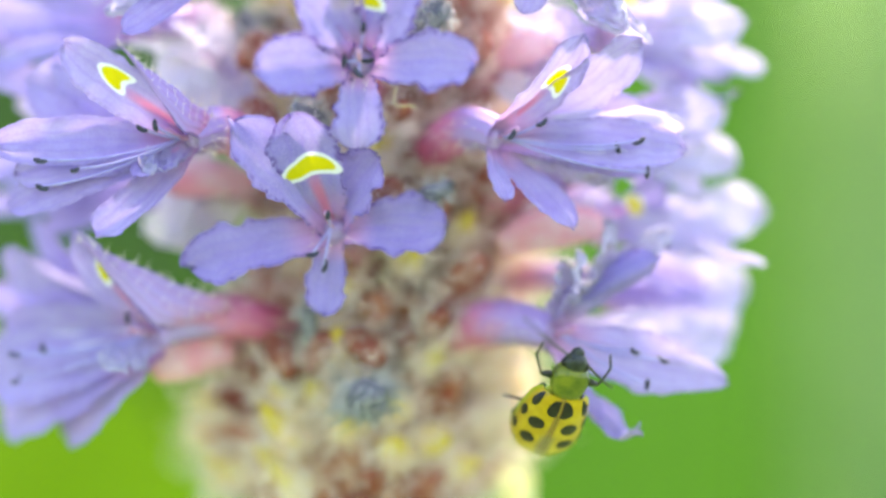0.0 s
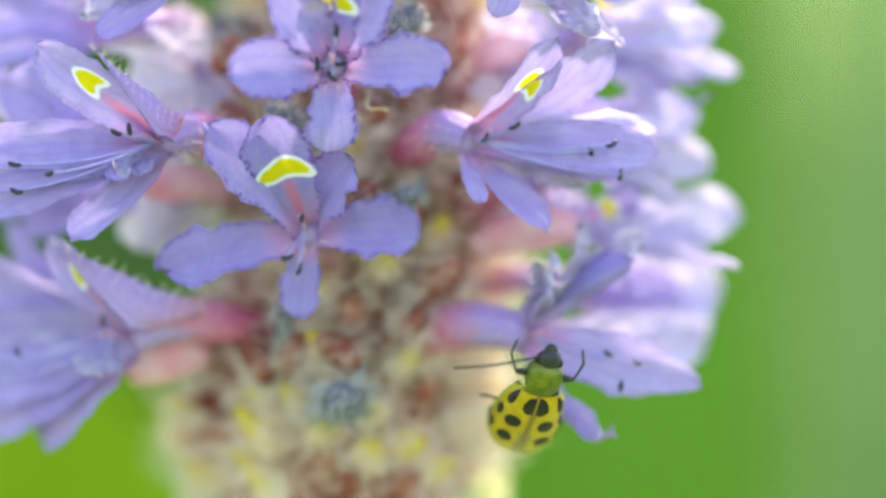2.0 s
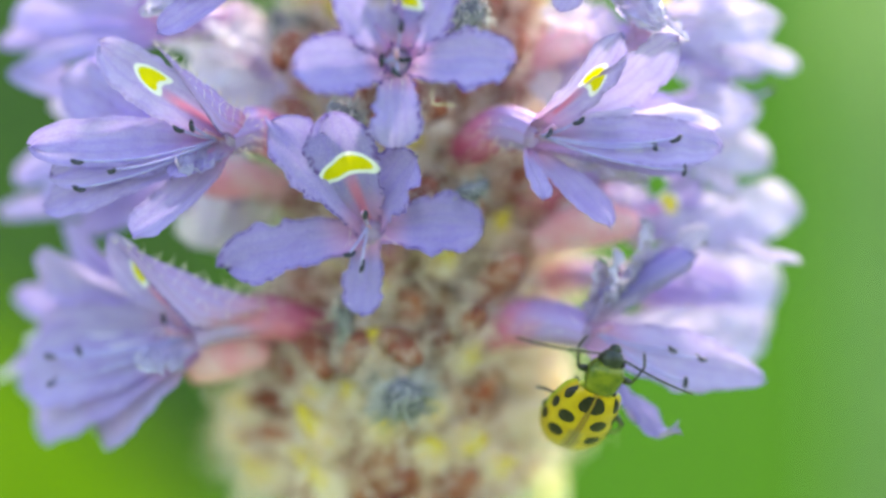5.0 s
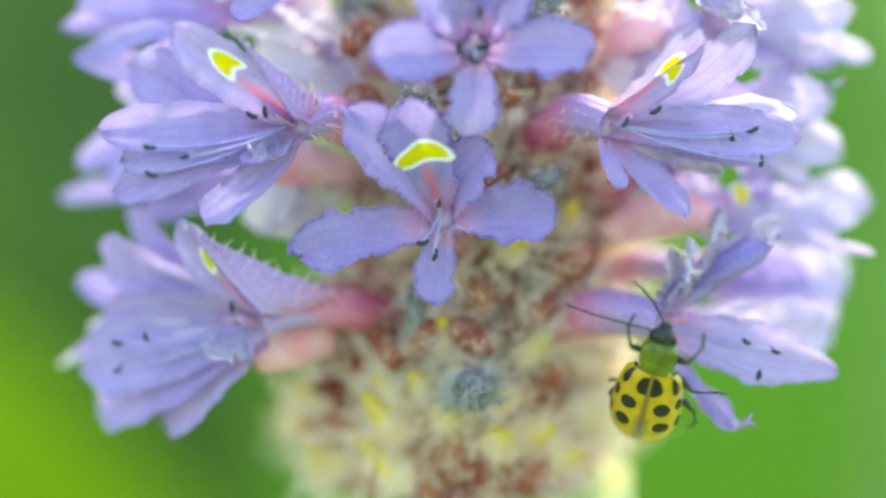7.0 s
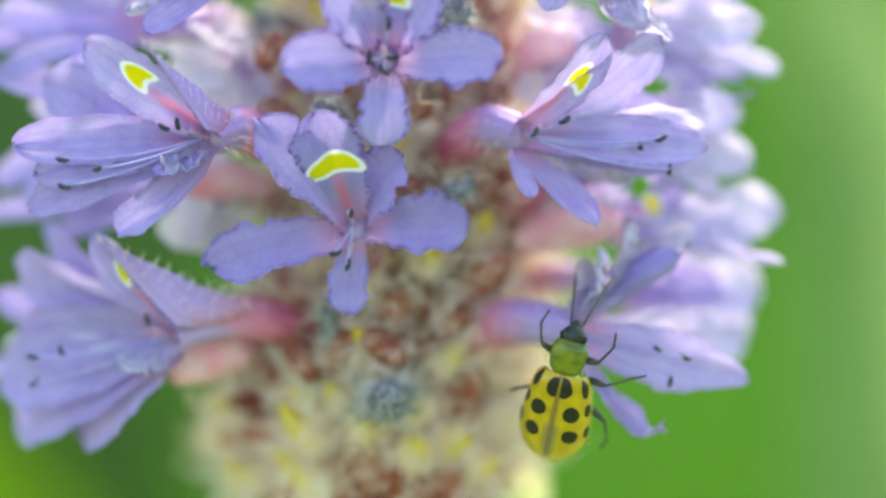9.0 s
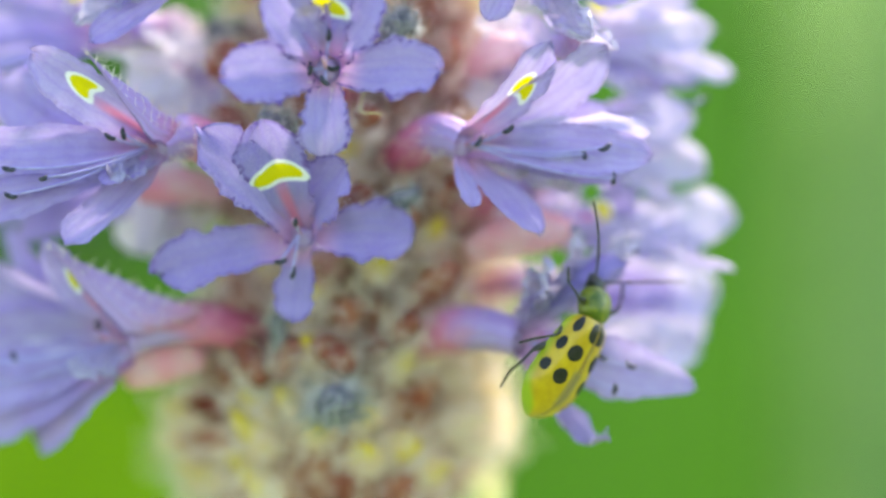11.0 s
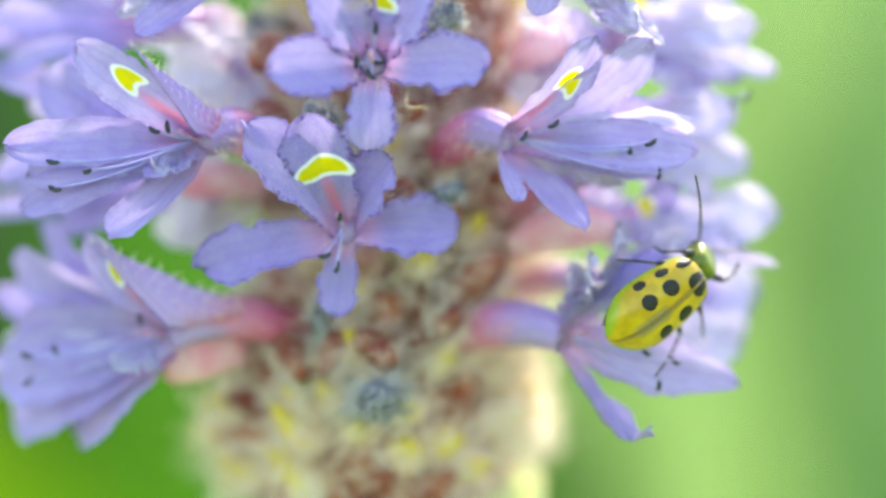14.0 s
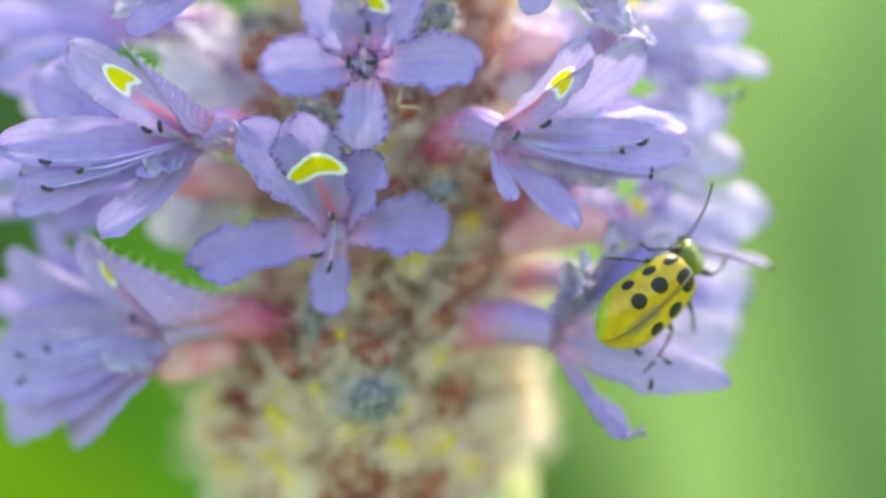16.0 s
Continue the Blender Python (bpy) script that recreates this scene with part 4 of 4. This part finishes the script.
BEETLE_ROWS = [  # seconds, place in mm, heading from upright, tilt of the head away, lean of the back
    (0, 8.07, -10.50, -7.78, -23, -53, 12),
    (0.5, 8.04, -10.50, -7.73, -22, -53, 12),
    (1, 8.07, -10.50, -7.71, -21, -53, 12),
    (1.5, 8.18, -10.50, -7.73, -21, -53, 12),
    (2, 8.18, -10.50, -7.57, -21, -53, 12),
    (2.5, 8.06, -10.50, -7.53, -22, -53, 12),
    (3, 7.79, -10.50, -7.42, -26, -53, 11),
    (3.2, 7.85, -10.50, -7.52, -26, -53, 11),
    (4.2, 7.72, -10.50, -7.56, -27, -53, 11),
    (5.3, 7.72, -10.50, -7.62, -29, -53, 10),
    (5.5, 7.95, -10.50, -7.55, -31, -53, 10),
    (6, 8.32, -10.50, -7.12, -34, -53, 10),
    (6.5, 7.73, -10.50, -7.32, -14, -53, 5),
    (7, 7.35, -10.50, -7.38, -6, -49, -12),
    (7.5, 6.65, -10.50, -7.46, 14, -46, -36),
    (8, 6.39, -10.50, -7.48, 31, -45, -42),
    (8.4, 6.65, -10.50, -7.45, 24, -48, -42),
    (8.5, 6.70, -10.50, -7.40, 18, -48, -42),
    (8.7, 6.88, -10.50, -7.62, 2, -46, -36),
    (9.4, 7.78, -10.50, -7.20, -7.5, -22, 11.3333),
    (10.2, 9.12, -10.60, -6.09, -20.5, -10, 30),
    (10.8, 9.99, -10.70, -5.20, -36, 0, 50),
    (11, 10.24, -10.70, -4.88, -33, 2, 48),
    (11.5, 11.13, -10.70, -3.42, -35, 6, 42),
    (12, 11.60, -10.70, -2.90, -36, 10, 28),
    (12.5, 11.88, -10.70, -2.48, -37, 11, 28),
    (13, 12.26, -10.70, -2.38, -50, 11, 28),
    (13.5, 12.52, -10.70, -2.22, -53, 10, 28),
    (14, 12.74, -10.70, -2.30, -53, 10, 28),
    (14.5, 12.53, -10.70, -2.26, -51, 10, 28),
    (15, 12.60, -10.70, -2.23, -51, 10, 28),
    (15.5, 12.58, -10.70, -2.25, -50, 10, 28),
    (16, 12.60, -10.70, -2.22, -50, 10, 28),
]
ANTENNA_ROWS = [  # seconds, swing and lift of the left and of the right antenna, nod of the head
    (0, 40, 6, -140, -18, -20),
    (0.5, 40, 9, -143, -12, -20),
    (1, 40, 15, -146, -6, -20),
    (1.5, 61, 18, -158, 3, -20),
    (2, 88, 18, -164, 15, -20),
    (2.5, 73, 27, -155, 18, -20),
    (3, 73, 33, -143, 18, -20),
    (3.2, 94, 24, -149, 15, -20),
    (4.2, 90, 10, -120, 0, -20),
    (5.3, 85, 5, -100, -12, -20),
    (5.5, 85, 0, -95, -15, -20),
    (6, 80, 0, -74, -30, -20),
    (6.5, 85, 0, -70, -115, -20),
    (7, 88, -5, -70, -128, -20),
    (7.5, 98, 10, -75, -128, -20),
    (8, 60, -80, -60, -125, -20),
    (8.4, 36, -120, -40, -120, -20),
    (8.5, 36, -122, -30, -120, -20),
    (8.7, 30, -105, -25, -105, -20),
    (9.4, 25, -55, -30, -55, -22),
    (10.2, 30, -20, -40, -10, -24),
    (10.8, 40, -6, -47, 10, -26),
    (11, 46, 0, -50, 20, -30),
    (11.5, 46, 6, -46, 40, -40),
    (12, 70, 10, -64, 20, -48),
    (12.5, 78, 22, -70, -4, -56),
    (13, 55, 30, -44, -2, -56),
    (13.5, 58, 9, -46, -5, -56),
    (14, 72, 19, -39, -20, -56),
    (14.5, 71, 21, -34, -12, -56),
    (15, 56, 58, -47, 36, -56),
    (15.5, 72, 48, -47, 11, -56),
    (16, 55, 36, -47, 18, -56),
]


def beetle_pose(x, y, z, turn, tilt, lean):
    a, b, c = radians(turn), radians(tilt), radians(lean)
    ahead = Vector((-math.sin(a) * math.cos(b), math.sin(b), math.cos(a) * math.cos(b)))
    back = (Vector((0, -1, 0)) + ahead * ahead.y).normalized()
    right = ahead.cross(back)
    back = back * math.cos(c) + right * math.sin(c)
    right = ahead.cross(back)
    m = Matrix((right, ahead, back)).transposed().to_4x4()
    m.translation = V(x, y, z)
    return m


# ---- plants behind ----
def blade(bm, foot, tip, width, bow, facing, slot=0, n=12):
    """A leaf blade on its stalk, widest low down, with a keeled middle."""
    d = tip - foot
    t = d.normalized()
    side = t.cross(facing).normalized()
    nrm = side.cross(t)
    rows = []
    for i in range(n + 1):
        s = i / n
        w = 0.5 * width * (math.sin(math.pi * min(1, 0.10 + s * 0.90)) ** 0.7 if s < 0.98 else 0.03)
        c = foot + d * s + nrm * bow * 4 * s * (1 - s)
        rows.append([c + side * w * v + nrm * (0.18 * w * abs(v)) for v in (-1, -0.6, -0.25, 0, 0.25, 0.6, 1)])
    grid(bm, rows, False, slot)


def big_leaf(label, foot, tip, width, bow, facing, mat):
    foot, tip, facing = Vector(foot), Vector(tip), Vector(facing)
    top = tagged(new("leaf_plant"), label, "leaf")
    top.location = (foot.x, foot.y, 0)
    low = Vector((0, 0, foot.z))
    bm = bmesh.new()
    blade(bm, low, tip - Vector((foot.x, foot.y, 0)), width, bow, facing)
    part("blade", bm, mat, top)
    bm = bmesh.new()
    tube(bm, [Vector((0, 0, -0.01)), low * 0.5 + Vector((0.006, 0, 0)), low + (tip - foot) * 0.06], [0.006, 0.005, 0.003], 8)
    part("stalk", bm, STEM, top)
    return top


LEAVES = [
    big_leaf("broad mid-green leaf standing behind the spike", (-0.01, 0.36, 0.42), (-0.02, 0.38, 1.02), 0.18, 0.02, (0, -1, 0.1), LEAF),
    big_leaf("broad green leaf standing behind the spike, coloured yellow-green as if sunlit", (-0.040, 0.27, 0.42), (-0.072, 0.29, 0.692), 0.13, 0.02, (0.1, -1, 0.6), SUNLIT_LEAF),
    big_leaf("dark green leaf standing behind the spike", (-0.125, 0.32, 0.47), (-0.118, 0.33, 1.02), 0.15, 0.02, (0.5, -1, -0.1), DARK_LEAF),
]
# the bank of waterside growth further back: single leaves near, joined ones far off
r = random.Random(21)
kinds = []
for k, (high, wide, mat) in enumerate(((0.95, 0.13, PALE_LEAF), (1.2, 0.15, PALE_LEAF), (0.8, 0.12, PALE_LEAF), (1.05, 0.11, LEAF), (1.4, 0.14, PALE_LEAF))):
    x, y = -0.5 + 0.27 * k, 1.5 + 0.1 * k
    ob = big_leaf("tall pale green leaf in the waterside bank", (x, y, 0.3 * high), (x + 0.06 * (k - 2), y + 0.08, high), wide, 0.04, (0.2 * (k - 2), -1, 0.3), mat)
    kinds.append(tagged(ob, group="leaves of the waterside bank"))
for k in range(75):
    ob = kinds[k % 5]
    a, d = r.uniform(-0.62, 0.62), r.uniform(1.2, 2.4)
    copy_thing(ob, pose(d * math.sin(a), d * math.cos(a), 0, r.gauss(0, 4), r.gauss(0, 6), r.uniform(-60, 60)))
bm = bmesh.new()
for k in range(1100):
    a = r.uniform(-0.8, 0.8) if k < 500 else r.uniform(0.8, 5.48)
    d = r.uniform(2.6, 6.0)
    x, y = d * math.sin(a), d * math.cos(a)
    h = r.uniform(0.7, 1.6) * (0.5 + 0.25 * d) * (1.0 if k < 500 else 0.28)
    foot = Vector((x, y, -0.02))
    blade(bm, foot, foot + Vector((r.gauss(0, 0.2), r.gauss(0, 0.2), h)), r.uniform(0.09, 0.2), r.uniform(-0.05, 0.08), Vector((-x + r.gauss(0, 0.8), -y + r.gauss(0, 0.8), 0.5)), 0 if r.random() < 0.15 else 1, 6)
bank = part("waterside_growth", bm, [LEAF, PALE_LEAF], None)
tagged(bank, "dense bright green waterside leaves far behind", "foliage", kind="stuff")


# ---- what moves ----
SWAY = [
    [(0.0, 0.3), (1.5, 0.2), (2.5, 0.3), (3.2, 0.5), (5.3, 1.2), (7.0, 1.5), (8.5, 1.6), (10.0, 0.6), (11.0, 0.3), (11.5, 1.6), (12.0, 0.8), (12.5, -2.0), (13.0, -3.8), (14.0, -5.0), (16.0, -5.0)],
    [(0.0, 0.0), (3.2, 0.0), (5.3, -1.8), (7.0, -2.2), (8.7, -2.6), (11.0, 0.0), (12.0, -2.8), (13.0, -3.3), (14.5, -3.0), (15.5, -1.5), (16.0, -2.4)],
    [(0.0, 0.0), (3.2, 0.0), (5.3, 0.4), (8.7, 0.4), (10.8, -1.5), (12.5, -3.0), (16.0, -3.0)],
]

LEG_SWING = {  # seconds and, in degrees, swing forward, pitch and roll of each leg; -1 is the left one
    ("front", -1): [(0.0, -8), (6.5, 0), (8.7, 12), (10.8, -44), (12.5, -82, -50, -24), (16.0, -88, -46, -16)],
    ("front", 1): [(0.0, 4), (6.5, 10), (7.5, -18), (8.7, -20), (10.8, 0), (16.0, 0)],
    ("middle", -1): [(0.0, -82), (7.0, -84), (8.7, -84), (10.8, -70), (12.5, -72, -20, 0), (16.0, -70, -12, 0)],
    ("middle", 1): [(0.0, -96), (6.5, -94), (7.5, -4), (8.7, 0), (10.8, -30), (16.0, -30)],
    ("hind", -1): [(0.0, -38), (8.7, -38), (11.0, -10), (12.5, -40), (16.0, -45)],
    ("hind", 1): [(0.0, -38), (6.5, -10), (8.7, 0), (10.8, 0), (12.5, 0, -44, 28), (16.0, 0, -32, 16)],
}


def motions():
    walk(beetle, [(t, beetle_pose(*v)) for t, *v in BEETLE_ROWS])
    # the leaf sways in the wind about its foot
    for leaf, rows in zip(LEAVES, SWAY):
        walk(leaf, [(t, Matrix.Translation(leaf.location) @ pose(0, 0, 0, 0, a, 0)) for t, a in rows])
    # the legs step while it climbs
    for leg, side, which, foot in legs:
        rows = []
        for i in range(33):
            t = i * 0.5
            go = smooth((t - 6.5) / 1.0) * (1 - smooth((t - 12.8) / 0.8))
            beat = t * 4.2 + {"front": 0.0, "middle": 2.1, "hind": 4.2}[which] + side
            keys = LEG_SWING[which, side]
            k = max(n for n in range(len(keys)) if keys[n][0] <= t)
            a, b = keys[k], keys[min(k + 1, len(keys) - 1)]
            a, b = ((tuple(key) + (0, 0))[:4] for key in (a, b))
            share = smooth((t - a[0]) / max(0.1, b[0] - a[0]))
            swing, pitch, roll = (a[n] + (b[n] - a[n]) * share for n in (1, 2, 3))
            swing, roll = swing + 8 * go * math.sin(beat), roll + 5 * go * math.cos(beat)
            rows.append((t, pose(*foot, pitch, side * roll, side * swing)))
        walk(leg, rows)
    for (feeler, base), k in zip(feelers, (0, 2)):
        walk(feeler, [(row[0], pose(*(NECK + pose(0, 0, 0, row[5]).to_3x3() @ base), row[2 + k], 0, row[1 + k])) for row in ANTENNA_ROWS])
    for ob in (shield, head):
        walk(ob, [(row[0], pose(*NECK, row[5], 0, 0)) for row in ANTENNA_ROWS])


motions()
